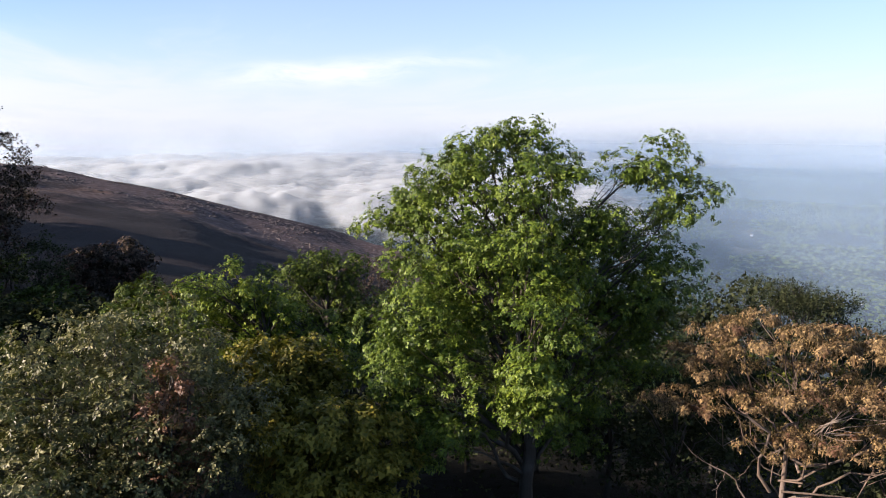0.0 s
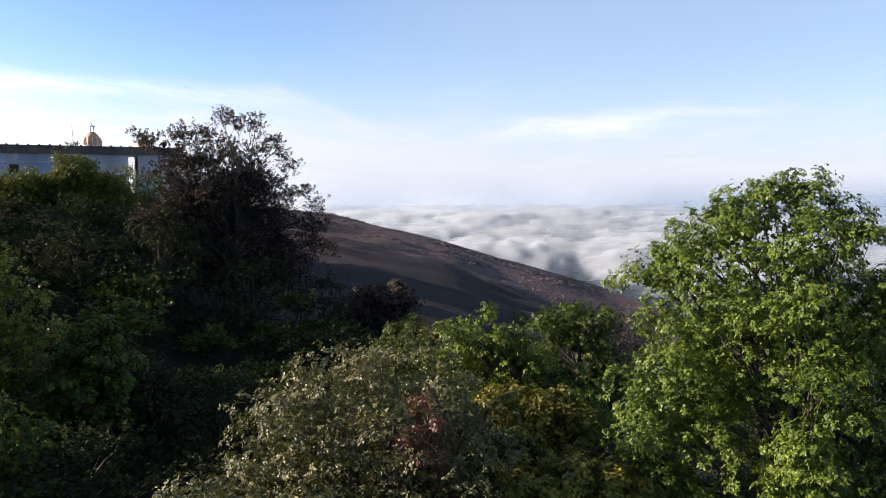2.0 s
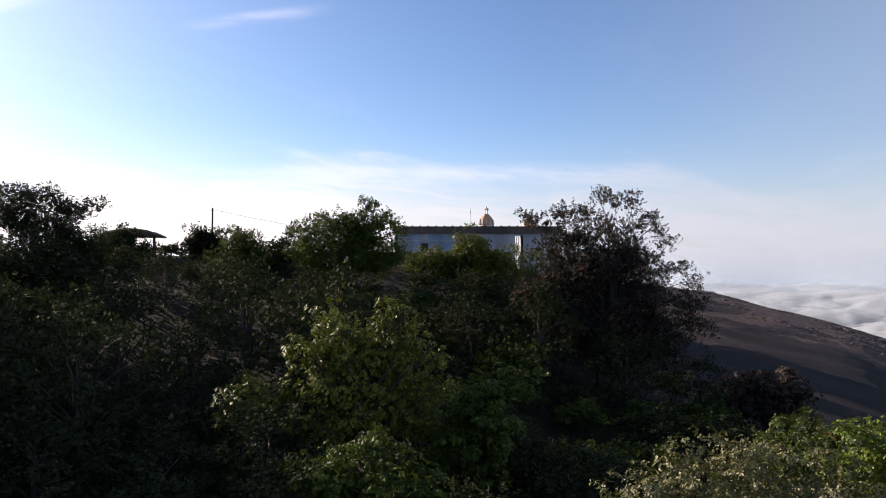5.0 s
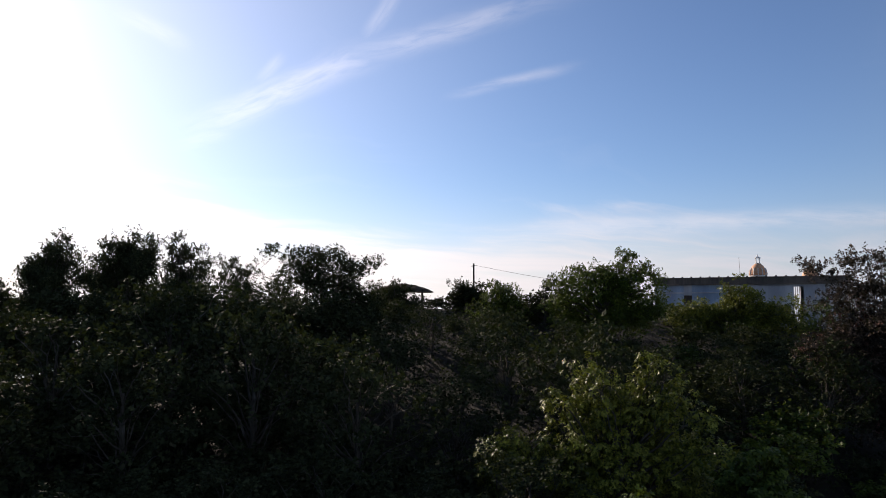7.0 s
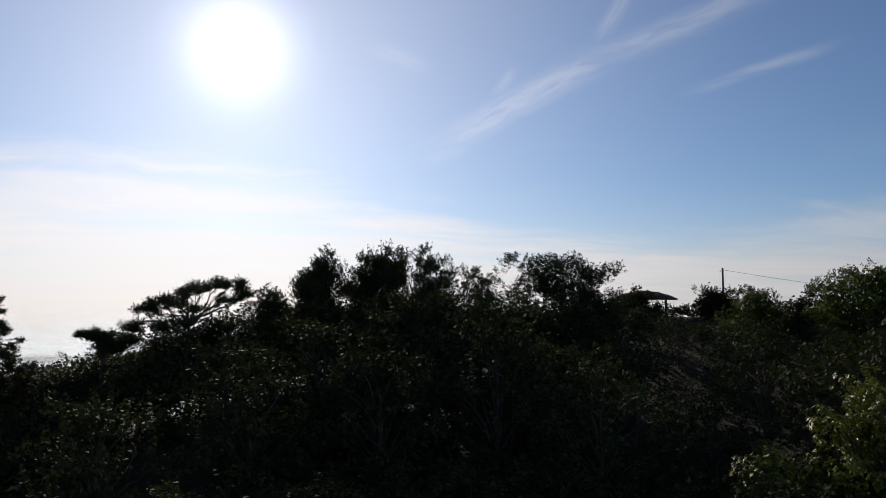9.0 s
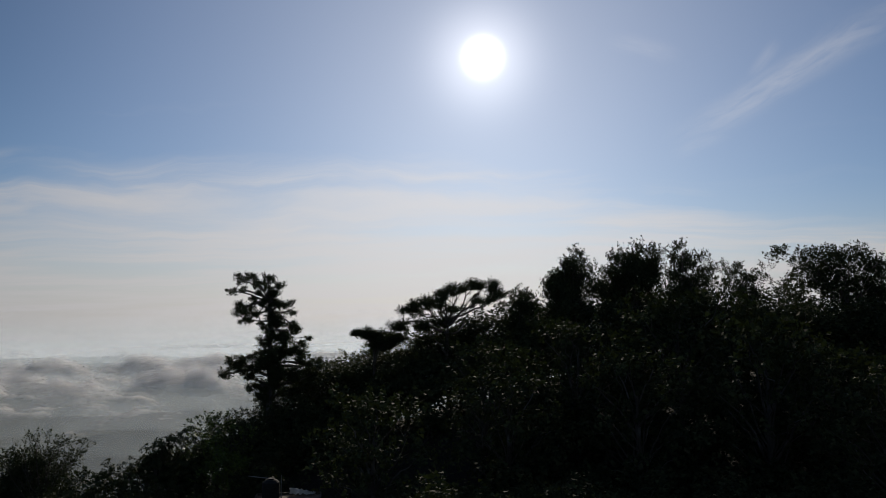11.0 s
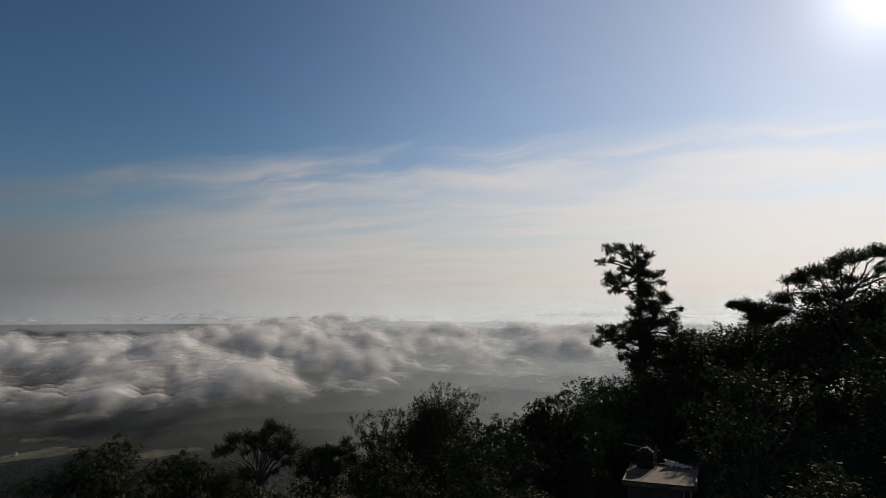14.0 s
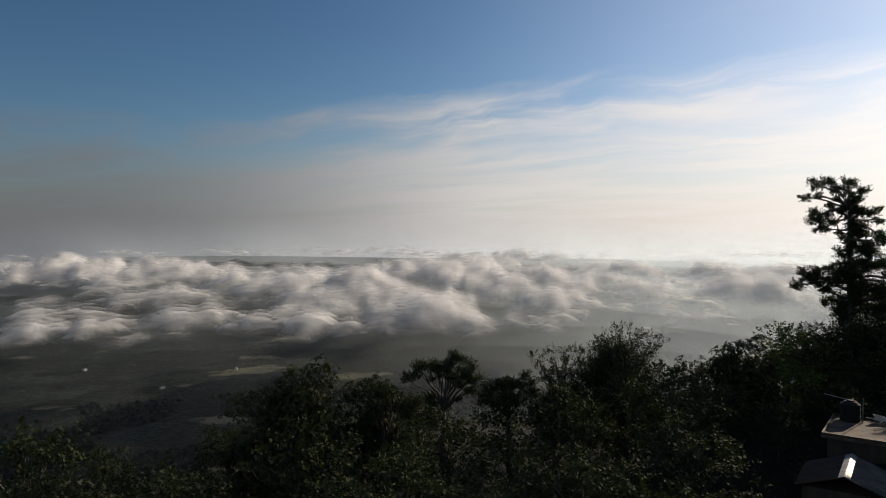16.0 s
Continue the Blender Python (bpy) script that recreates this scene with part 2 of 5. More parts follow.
def ground_material():
    m, N = material("hill_ground")
    at = N.add("ShaderNodeNewGeometry").outputs["Position"]
    z = N.add("ShaderNodeSeparateXYZ", {"Vector": at}).outputs[2]
    grain = N.noise(at, 1.6, 8.0, 0.7)
    big = N.noise(N.add("ShaderNodeMapping", {"Vector": at, "Scale": (0.040, 0.018, 0.03), "Rotation": (0, 0, 0.7)}).outputs[0], 1.0, 6.0, 0.6, 0.6)
    mid = N.noise(N.add("ShaderNodeMapping", {"Vector": at, "Scale": (0.14, 0.06, 0.14)}).outputs[0], 1.0, 6.0, 0.65, 0.4)
    radius = N.vec("LENGTH", N.vec("MULTIPLY", at, (1, 1, 0)))
    parts = N.add("ShaderNodeSeparateXYZ", {"Vector": at}).outputs
    bearing = N.math("MULTIPLY", N.math("ARCTAN2", N.math("MULTIPLY", parts[0], -1.0), parts[1]), 57.2958)
    # how far down from the ridge a spot lies: the fire ran along its upper flank; also places the painted sunlit edge
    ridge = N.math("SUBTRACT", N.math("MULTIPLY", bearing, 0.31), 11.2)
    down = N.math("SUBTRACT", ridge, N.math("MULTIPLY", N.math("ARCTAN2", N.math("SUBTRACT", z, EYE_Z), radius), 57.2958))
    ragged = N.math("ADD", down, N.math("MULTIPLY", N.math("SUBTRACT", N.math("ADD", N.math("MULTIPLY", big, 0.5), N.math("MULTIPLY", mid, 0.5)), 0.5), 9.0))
    scorched = N.math("MULTIPLY", N.math("MULTIPLY", N.step(ragged, 1.3, 1.9), N.step(ragged, 6.5, 4.6)), N.step(bearing, 29.0, 24.0))
    grass = N.mix(grain, (0.020, 0.013, 0.014), (0.070, 0.046, 0.041))
    grass = N.mix(N.step(mid, 0.55, 0.70), grass, (0.15, 0.084, 0.052))
    # grass near the ridge is lightened: its sunlit edge put into the colour
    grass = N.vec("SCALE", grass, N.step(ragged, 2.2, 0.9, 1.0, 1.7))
    burnt = N.mix(grain, (0.005, 0.0045, 0.006), (0.018, 0.015, 0.018))
    scatter = N.step(N.math("ADD", N.math("MULTIPLY", big, 0.6), N.math("MULTIPLY", mid, 0.4)), 0.47, 0.53)
    hill = N.mix(N.math("MAXIMUM", N.math("MULTIPLY", scorched, 0.92), N.math("MULTIPLY", scatter, 0.8)), grass, burnt)
    crumbs = N.noise(N.vec("MULTIPLY", at, (1, 1, 0.6)), 0.85, 6.0, 0.75)
    stones = N.math("MULTIPLY", N.step(crumbs, 0.50, 0.60), N.step(ragged, 3.4, 0.4))
    hill = N.mix(N.math("MULTIPLY", stones, 0.75), hill, (0.165, 0.122, 0.118))
    # leaf litter, darkened in colour for the shade under the trees
    shaded_litter = N.mix(grain, (0.006, 0.0055, 0.004), (0.020, 0.016, 0.010))
    # far below: woods with clearings
    cells = N.add("ShaderNodeTexVoronoi", {"Vector": N.vec("MULTIPLY", at, (1, 1, 0)), "Scale": 0.085, "Randomness": 1.0})
    speck = N.math("ADD", N.math("MULTIPLY", N.math("SUBTRACT", 1.0, cells.outputs["Distance"]), 0.55), N.math("MULTIPLY", N.noise(at, 0.02, 5.0, 0.7), 0.45))
    woods = N.ramp(speck, [(0.30, (0.004, 0.008, 0.006)), (0.5, (0.014, 0.024, 0.016)), (0.68, (0.038, 0.048, 0.028))])
    fields = N.step(N.noise(N.add("ShaderNodeMapping", {"Vector": at, "Scale": (0.0022, 0.0040, 0.002)}).outputs[0], 1.0, 6.0, 0.6), 0.61, 0.66)
    woods = N.vec("SCALE", woods, N.step(N.noise(at, 0.0045, 5.0, 0.65), 0.35, 0.65, 0.26, 0.62))
    plain = N.mix(N.math("MULTIPLY", fields, 0.85), woods, (0.105, 0.10, 0.068))
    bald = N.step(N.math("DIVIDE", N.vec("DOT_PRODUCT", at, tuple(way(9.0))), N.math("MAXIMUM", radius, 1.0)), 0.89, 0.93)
    near = N.mix(N.math("MULTIPLY", N.step(radius, 55.0, 80.0), bald), shaded_litter, hill)
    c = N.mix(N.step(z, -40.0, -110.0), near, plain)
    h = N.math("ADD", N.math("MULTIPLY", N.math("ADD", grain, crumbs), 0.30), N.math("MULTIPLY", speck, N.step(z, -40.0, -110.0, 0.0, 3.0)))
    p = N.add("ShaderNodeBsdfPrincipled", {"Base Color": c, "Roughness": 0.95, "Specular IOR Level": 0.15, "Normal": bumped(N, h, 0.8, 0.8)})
    return finish(m, N, p.outputs[0])


def cloud_material(name, cover, soft, dense, seed, white, spread, ahead):
    """Stratus: scatters light on both sides, thinning to nothing at its ragged edges."""
    m, N = material(name)
    at = N.vec("ADD", N.add("ShaderNodeNewGeometry").outputs["Position"], (seed * 31.0, 0, 0))
    wide = N.noise(N.vec("MULTIPLY", at, (1, 1, 0.3)), 0.0011, 4.0, 0.5)
    fine = N.noise(at, 0.013, 7.0, 0.62)
    h = N.add("ShaderNodeAttribute", attribute_name="thick").outputs["Fac"]
    v = N.math("ADD", h, N.math("MULTIPLY", N.math("SUBTRACT", fine, 0.5), 0.55 + 0.16 * seed))
    a = N.math("MULTIPLY", N.step(v, cover, cover + soft), dense)
    # light spreads far inside a cloud before it leaves it
    inside = N.add("ShaderNodeSubsurfaceScattering", {"Color": white, "Scale": spread, "Radius": (1.0, 1.0, 1.0)}, falloff="BURLEY")
    out = N.vec("NORMALIZE", N.vec("MULTIPLY", N.add("ShaderNodeNewGeometry").outputs["Position"], (1, 1, 0)))
    bias = N.vec("ADD", N.vec("SCALE", out, ahead), tuple(sun_dir * (4.0 - ahead)))
    facing = N.vec("NORMALIZE", N.vec("ADD", N.add("ShaderNodeNewGeometry").outputs["Normal"], bias))
    d = N.add("ShaderNodeBsdfDiffuse", {"Color": white, "Normal": facing})
    through = N.add("ShaderNodeBsdfTranslucent", {"Color": white})
    skin = N.add("ShaderNodeMixShader", {0: 0.58, 1: d.outputs[0], 2: through.outputs[0]})
    lit = N.add("ShaderNodeMixShader", {0: 0.72, 1: inside.outputs[0], 2: skin.outputs[0]})
    clear = N.add("ShaderNodeBsdfTransparent")
    s = N.add("ShaderNodeMixShader", {0: a, 1: clear.outputs[0], 2: lit.outputs[0]})
    return finish(m, N, s.outputs[0])


def mist_material(name, dense, top, fade, thin):
    """Thin morning mist, denser towards the plain."""
    m, N = material(name)
    at = N.add("ShaderNodeNewGeometry").outputs["Position"]
    z = N.add("ShaderNodeSeparateXYZ", {"Vector": at}).outputs[2]
    drift = N.noise(N.vec("MULTIPLY", at, (1, 1, 3.0)), 0.0015, 4.0, 0.5)
    a = N.math("MULTIPLY", N.step(z, top, top - fade), N.math("ADD", dense * 0.9, N.math("MULTIPLY", drift, dense * 0.2)))
    out = N.vec("NORMALIZE", N.vec("MULTIPLY", at, (1, 1, 0)))
    a = N.math("MULTIPLY", a, N.step(N.vec("DOT_PRODUCT", out, tuple(way(181))), 0.62, 0.96, 1.0, thin))
    a = N.math("MULTIPLY", a, N.step(N.vec("DOT_PRODUCT", out, tuple(way(105))), 0.60, 0.96, 1.0, 1.1))
    a = N.math("MINIMUM", N.math("MULTIPLY", a, N.step(N.vec("DOT_PRODUCT", out, tuple(way(-28))), 0.80, 0.97, 1.0, 1.85)), 0.9)
    d = N.add("ShaderNodeBsdfDiffuse", {"Color": (0.37, 0.49, 0.66)})
    t = N.add("ShaderNodeBsdfTranslucent", {"Color": (0.79, 0.90, 0.96)})
    lit = N.add("ShaderNodeMixShader", {0: 0.62, 1: d.outputs[0], 2: t.outputs[0]})
    clear = N.add("ShaderNodeBsdfTransparent")
    s = N.add("ShaderNodeMixShader", {0: a, 1: clear.outputs[0], 2: lit.outputs[0]})
    return finish(m, N, s.outputs[0])


def plain_material(name, a, b, scale=2.0, rough=0.8, metal=0.0, streaks=False, relief=0.3):
    """A worn surface between two tones, with stains and fine relief."""
    m, N = material(name)
    at = N.add("ShaderNodeTexCoord").outputs["Object"]
    grain = N.noise(at, scale * 9, 6.0, 0.65)
    run = N.add("ShaderNodeMapping", {"Vector": at, "Scale": (1, 1, 0.15 if streaks else 1)}).outputs[0]
    stain = N.noise(run, scale, 5.0, 0.6)
    c = N.mix(N.step(stain, 0.35, 0.65), a, b)
    c = N.mix(N.math("MULTIPLY", grain, 0.35), c, tuple(v * 0.5 for v in b))
    p = N.add("ShaderNodeBsdfPrincipled", {"Base Color": c, "Roughness": rough, "Metallic": metal, "Normal": bumped(N, grain, relief, 0.01)})
    return finish(m, N, p.outputs[0])


GROUND = ground_material()
PLASTER = plain_material("whitewashed_plaster", (0.60, 0.58, 0.60), (0.36, 0.35, 0.38), 0.5, 0.9, streaks=True)
BLUE_WASH = plain_material("blue_washed_plaster", (0.36, 0.44, 0.56), (0.24, 0.29, 0.38), 0.5, 0.9, streaks=True)
PARAPET = plain_material("weathered_parapet", (0.20, 0.15, 0.12), (0.10, 0.08, 0.07), 0.9, 0.9, streaks=True)
DOME = plain_material("ochre_dome", (0.52, 0.24, 0.12), (0.62, 0.34, 0.20), 1.5, 0.7)
WHITE = plain_material("white_paint", (0.75, 0.73, 0.70), (0.60, 0.57, 0.53), 2.0, 0.7)
DARK_WOOD = plain_material("dark_wood", (0.035, 0.024, 0.017), (0.075, 0.050, 0.034), 2.0, 0.75, streaks=True)
CONCRETE = plain_material("stained_concrete", (0.150, 0.100, 0.068), (0.062, 0.043, 0.031), 1.1, 0.9)
SHEET = plain_material("galvanised_sheet", (0.34, 0.33, 0.31), (0.19, 0.18, 0.17), 1.2, 0.6, 0.25)
DARK_SHEET = plain_material("rusted_dark_sheet", (0.07, 0.06, 0.055), (0.12, 0.085, 0.06), 1.2, 0.65)
STEEL = plain_material("steel", (0.30, 0.30, 0.30), (0.20, 0.19, 0.18), 2.0, 0.5, 0.7)
STONE = plain_material("weathered_stone", (0.105, 0.080, 0.076), (0.05, 0.040, 0.040), 1.5, 0.9)
THATCH = plain_material("thatch", (0.13, 0.09, 0.06), (0.07, 0.05, 0.035), 3.0, 0.95)
TANK = plain_material("black_tank", (0.006, 0.006, 0.006), (0.010, 0.010, 0.010), 2.0, 0.95)


# ---------------------------------------------------------------- mesh helpers
def mesh_of(name, verts, faces, mats, smooth=False):
    """A mesh from arrays of corners and of equal-sided faces."""
    verts, faces = np.asarray(verts, dtype=np.float32), np.asarray(faces, dtype=np.int32)
    me = bpy.data.meshes.new(name)
    me.vertices.add(len(verts))
    me.vertices.foreach_set("co", verts.ravel())
    k = faces.shape[1]
    me.loops.add(faces.size)
    me.loops.foreach_set("vertex_index", faces.ravel())
    me.polygons.add(len(faces))
    me.polygons.foreach_set("loop_start", np.arange(len(faces), dtype=np.int32) * k)
    me.polygons.foreach_set("use_smooth", np.full(len(faces), smooth))
    for m in mats:
        me.materials.append(m)
    me.update(calc_edges=True)
    return me


def part(name, bm, mat, parent, label="", smooth=False):
    """Links a bmesh as one mesh under a thing or a part."""
    me = bpy.data.meshes.new(name)
    for f in bm.faces:
        f.smooth = smooth
    bm.to_mesh(me)
    bm.free()
    me.materials.append(mat)
    ob = new(name, me)
    ob.parent = parent
    return tagged(ob, label)


def thing(name, m, label, category, group="", kind=""):
    ob = new(name)
    ob.empty_display_size = 0.3
    ob.matrix_basis = m
    return tagged(ob, label, category, group, kind)


def box(bm, lo, hi, bevel=0.0):
    c = [(a + b) / 2 for a, b in zip(lo, hi)]
    s = [b - a for a, b in zip(lo, hi)]
    made = bmesh.ops.create_cube(bm, size=1.0, matrix=Matrix.LocRotScale(c, None, s))["verts"]
    if bevel:
        edges = list({e for v in made for e in v.link_edges})
        bmesh.ops.bevel(bm, geom=edges, offset=bevel, segments=2, affect="EDGES")


def rod(bm, a, b, r, r2=None, sides=8):
    a, b = Vector(a), Vector(b)
    m = Matrix.Translation((a + b) / 2) @ (b - a).to_track_quat("Z", "Y").to_matrix().to_4x4()
    bmesh.ops.create_cone(bm, cap_ends=True, segments=sides, radius1=r, radius2=r if r2 is None else r2, depth=(b - a).length, matrix=m)


def lathe(bm, profile, sides=24, at=(0, 0, 0)):
    """A turned form from (radius, height) pairs."""
    rings = []
    for r, z in profile:
        rings.append([bm.verts.new((at[0] + max(r, 0.002) * math.cos(2 * math.pi * i / sides), at[1] + max(r, 0.002) * math.sin(2 * math.pi * i / sides), at[2] + z)) for i in range(sides)])
    for a, b in zip(rings, rings[1:]):
        for i in range(sides):
            bm.faces.new((a[i], a[(i + 1) % sides], b[(i + 1) % sides], b[i]))
    bm.faces.new(rings[0][::-1])
    bm.faces.new(rings[-1])


# ---------------------------------------------------------------- the ground
def value_noise(x, y, seed):
    rng = np.random.default_rng(seed)
    t = rng.random((256, 256))
    xi, yi = np.floor(x).astype(int), np.floor(y).astype(int)
    u, v = x - xi, y - yi
    u, v = u * u * (3 - 2 * u), v * v * (3 - 2 * v)
    a, b = t[xi % 256, yi % 256], t[(xi + 1) % 256, yi % 256]
    c, e = t[xi % 256, (yi + 1) % 256], t[(xi + 1) % 256, (yi + 1) % 256]
    return (a * (1 - u) + b * u) * (1 - v) + (c * (1 - u) + e * u) * v


# the brow of the hill all round: bearing, distance, height
BROW = [(-180, 46, -6), (-120, 45, -8), (-60, 45, -8), (-32, 60, -8), (-15, 90, -14), (0, 150, -16), (6.1, 165, -13.6), (7.4, 166, -12.3), (10.9, 168, -9.1),
        (15.6, 172, -5.3), (19.7, 176, -1.4), (25, 180, 2.0), (29.4, 184, 5.3), (36, 150, 9), (42, 112, 12), (47, 100, 13.4), (52, 98, 13.4), (60, 92, 14),
        (75, 88, 14), (85, 75, 11), (95, 70, 10), (105, 66, 7), (115, 62, 4.5), (123, 60, 2.5), (135, 54, -1.5), (150, 50, -4), (165, 48, -5.5), (180, 46, -6)]
FLOOR = -430.0


def ground_z(x, y):
    """Height of the land, for arrays."""
    x, y = np.asarray(x, float), np.asarray(y, float)
    az, r = np.degrees(np.arctan2(-x, y)), np.hypot(x, y)
    b = np.array(BROW, float)
    far, top = np.interp(az, b[:, 0], b[:, 1]), np.interp(az, b[:, 0], b[:, 2])
    u = np.clip((r - 12) / (far - 12), 0, 1)
    rise = 0.45 * u + 0.55 * u * u * (3 - 2 * u)
    inner = top * rise
    out = np.maximum(r - far, 0)
    drop = 0.62 * out * out / (out + 60)
    wave = 18 * np.sin(r / 190 + az / 11) * np.clip(out / 300, 0, 1) * np.clip((900 - out) / 300, 0, 1)
    z = inner - drop + wave
    rough = 0.25 * np.sin(x / 3.1 + 1.3 * np.sin(y / 4.7)) * np.sin(y / 3.7) + 0.5 * np.sin(x / 11.0 + y / 17.0) * np.clip(r / 60, 0, 1)
    low = FLOOR + 9 * np.sin(x / 520) * np.sin(y / 610) + 62 * np.exp(-((r - 3650) / 190) ** 2 - ((az - 139) / 6.0) ** 2)
    low = low + 212 * np.clip((r - 2400) / 2560, 0, 1) ** 1.15 * np.maximum(np.clip((28 - az) / 18, 0, 1) * np.clip((az + 100) / 30, 0, 1), np.clip((np.mod(az, 360) - 105) / 25, 0, 1) * np.clip((230 - np.mod(az, 360)) / 25, 0, 1))
    rough = rough + 0.5 * (value_noise(x / 6.5, y / 6.5, 71) + 0.5 * value_noise(x / 2.7, y / 2.7, 72) - 0.75) * np.clip((r - 70) / 40, 0, 1)
    z = z + rough * np.clip((260 - r) / 120, 0.15, 1)
    k = 25.0
    return np.where(z - low > 400, z, low + k * np.logaddexp(0, np.clip((z - low) / k, -50, 50)))


def spot(az, d):
    v = way(az) * d
    return v.x, v.y, float(ground_z(v.x, v.y))


def build_ground():
    radii = np.concatenate([np.linspace(0.5, 40, 20), np.linspace(41, 260, 130), np.geomspace(264, 4960, 70)])
    turns = 320
    a = np.linspace(0, 2 * np.pi, turns, endpoint=False)
    x, y = np.outer(radii, -np.sin(a)), np.outer(radii, np.cos(a))
    v = np.stack([x, y, ground_z(x, y)], -1).reshape(-1, 3)
    i, j = np.meshgrid(np.arange(len(radii) - 1), np.arange(turns), indexing="ij")
    j2 = (j + 1) % turns
    f = np.stack([i * turns + j, (i + 1) * turns + j, (i + 1) * turns + j2, i * turns + j2], -1).reshape(-1, 4)
    me = mesh_of("ground", v, f[:, ::-1], [GROUND], True)
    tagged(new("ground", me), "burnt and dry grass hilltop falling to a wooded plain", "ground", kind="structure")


build_ground()


# ---------------------------------------------------------------- cloud over the plain
def puffs(x, y, size, seed):
    """Rounded heads, 0 to 1, on a jittered lattice."""
    gx, gy = x / size, y / size
    best = np.zeros_like(x)
    rng = np.random.default_rng(seed)
    jx, jy, jr = rng.random((128, 128)), rng.random((128, 128)), rng.random((128, 128))
    bx, by = np.floor(gx).astype(int), np.floor(gy).astype(int)
    for i in (-1, 0, 1):
        for j in (-1, 0, 1):
            cx, cy = bx + i, by + j
            px, py, pr = cx + jx[cx % 128, cy % 128], cy + jy[cx % 128, cy % 128], 0.45 + 0.55 * jr[cx % 128, cy % 128]
            q = 1 - ((gx - px) ** 2 + (gy - py) ** 2) / pr ** 2
            best = np.maximum(best, pr * np.clip(q, 0, 1) ** 0.55)
    return best


def cloud_bank(az0, az1, near, far, level, tall, cover, seed, label, white, spread, gaps=(), rows=110, ahead=0.0, thin_out=0.0, layers=3, fine=2.3, head=118.0, street=1.0):
    """A deck of stratus heads: a core and thinner skins over it."""
    turns = int((az1 - az0) * fine)
    radii = np.geomspace(near, far, rows)
    a = np.radians(np.linspace(az0, az1, turns))
    x, y = np.outer(radii, -np.sin(a)), np.outer(radii, np.cos(a))
    sx = x + 34 * (value_noise(x / 170, y / 170, seed) - 0.5)
    sy = y + 34 * (value_noise(x / 170 + 40, y / 170, seed) - 0.5)
    wide = 0.6 * value_noise(sx / 900, sy / 900, seed + 1) + 0.4 * value_noise(sx / 380, sy / 380, seed + 2)
    # heads drawn out in streets towards the south-east
    lead = way(150)
    px, py = (sx * lead.x + sy * lead.y) / street, sx * lead.y - sy * lead.x
    heads = 0.47 * puffs(px, py, head, seed + 3) + 0.31 * puffs(px, py, head * 0.5, seed + 4) + 0.16 * puffs(px, py, head * 0.24, seed + 6) + 0.06 * value_noise(sx / 22, sy / 22, seed + 5)
    heads = heads + 0.16 * (value_noise(sx / 34, sy / 34, seed + 7) - 0.5) + 0.10 * (value_noise(sx / 15, sy / 15, seed + 8) - 0.5)
    rim = np.clip(np.log(radii / near) / 0.30, 0, 1)[:, None] * np.clip((np.degrees(a) - az0) / 14, 0, 1) * np.clip((az1 - np.degrees(a)) / 12, 0, 1)
    thick = heads * (0.55 + 0.75 * wide) * (0.35 + 0.65 * rim) + 0.28 * (wide - 0.5) - 0.35 * (1 - rim)
    thick -= thin_out * np.clip((radii[:, None] - 0.6 * far) / (0.4 * far), 0, 1)
    for az, half_az, r, half_r in gaps:
        thick -= 0.6 * np.exp(-((radii[:, None] - r) / half_r) ** 2 - ((np.degrees(a) - az) / half_az) ** 4)
    bank = thing("cloud_bank", pose(0, 0, level), label, "clouds", kind="structure")
    i, j = np.meshgrid(np.arange(len(radii) - 1), np.arange(turns - 1), indexing="ij")
    f = np.stack([i * turns + j, (i + 1) * turns + j, (i + 1) * turns + j + 1, i * turns + j + 1], -1).reshape(-1, 4)
    for k, (lift, dense, soft) in enumerate(((-6.0, 0.70, 0.42), (1.0, 0.42, 0.50), (7.0, 0.32, 0.55), (13.0, 0.24, 0.60), (19.0, 0.17, 0.62))[:layers]):
        z = thick * tall + lift
        me = mesh_of("cloud_layer", np.stack([x, y, z], -1).reshape(-1, 3), f[:, ::-1], [cloud_material("cloud", cover + 0.05 * k, soft, dense, k, white, spread, ahead)], True)
        me.attributes.new("thick", "FLOAT", "POINT").data.foreach_set("value", thick.astype(np.float32).ravel())
        ob = new("cloud_layer", me)
        ob.parent = bank


cloud_bank(104, 194, 900, 4700, -178, 66, 0.27, 3, "soft white broken stratus heads lying over the valley", (0.99, 0.985, 0.98), 110.0, [(136, 11, 3100, 330), (170, 16, 3500, 420), (122, 7, 3900, 300)], 135, 2.4, 0.40, 5, 2.7, street=2.1)
cloud_bank(-26, 46, 1050, 4800, -178, 62, -0.06, 11, "soft white stratus bank lying over the plain", (0.53, 0.57, 0.61), 140.0, [(-24, 15, 2400, 1500), (8, 6, 1150, 260)], 80, fine=3.0, head=270.0)


cloud_bank(-62, -8, 3500, 4800, -205, 36, 0.30, 17, "thin broken stratus over the far plain", (0.50, 0.52, 0.56), 110.0, (), 45)


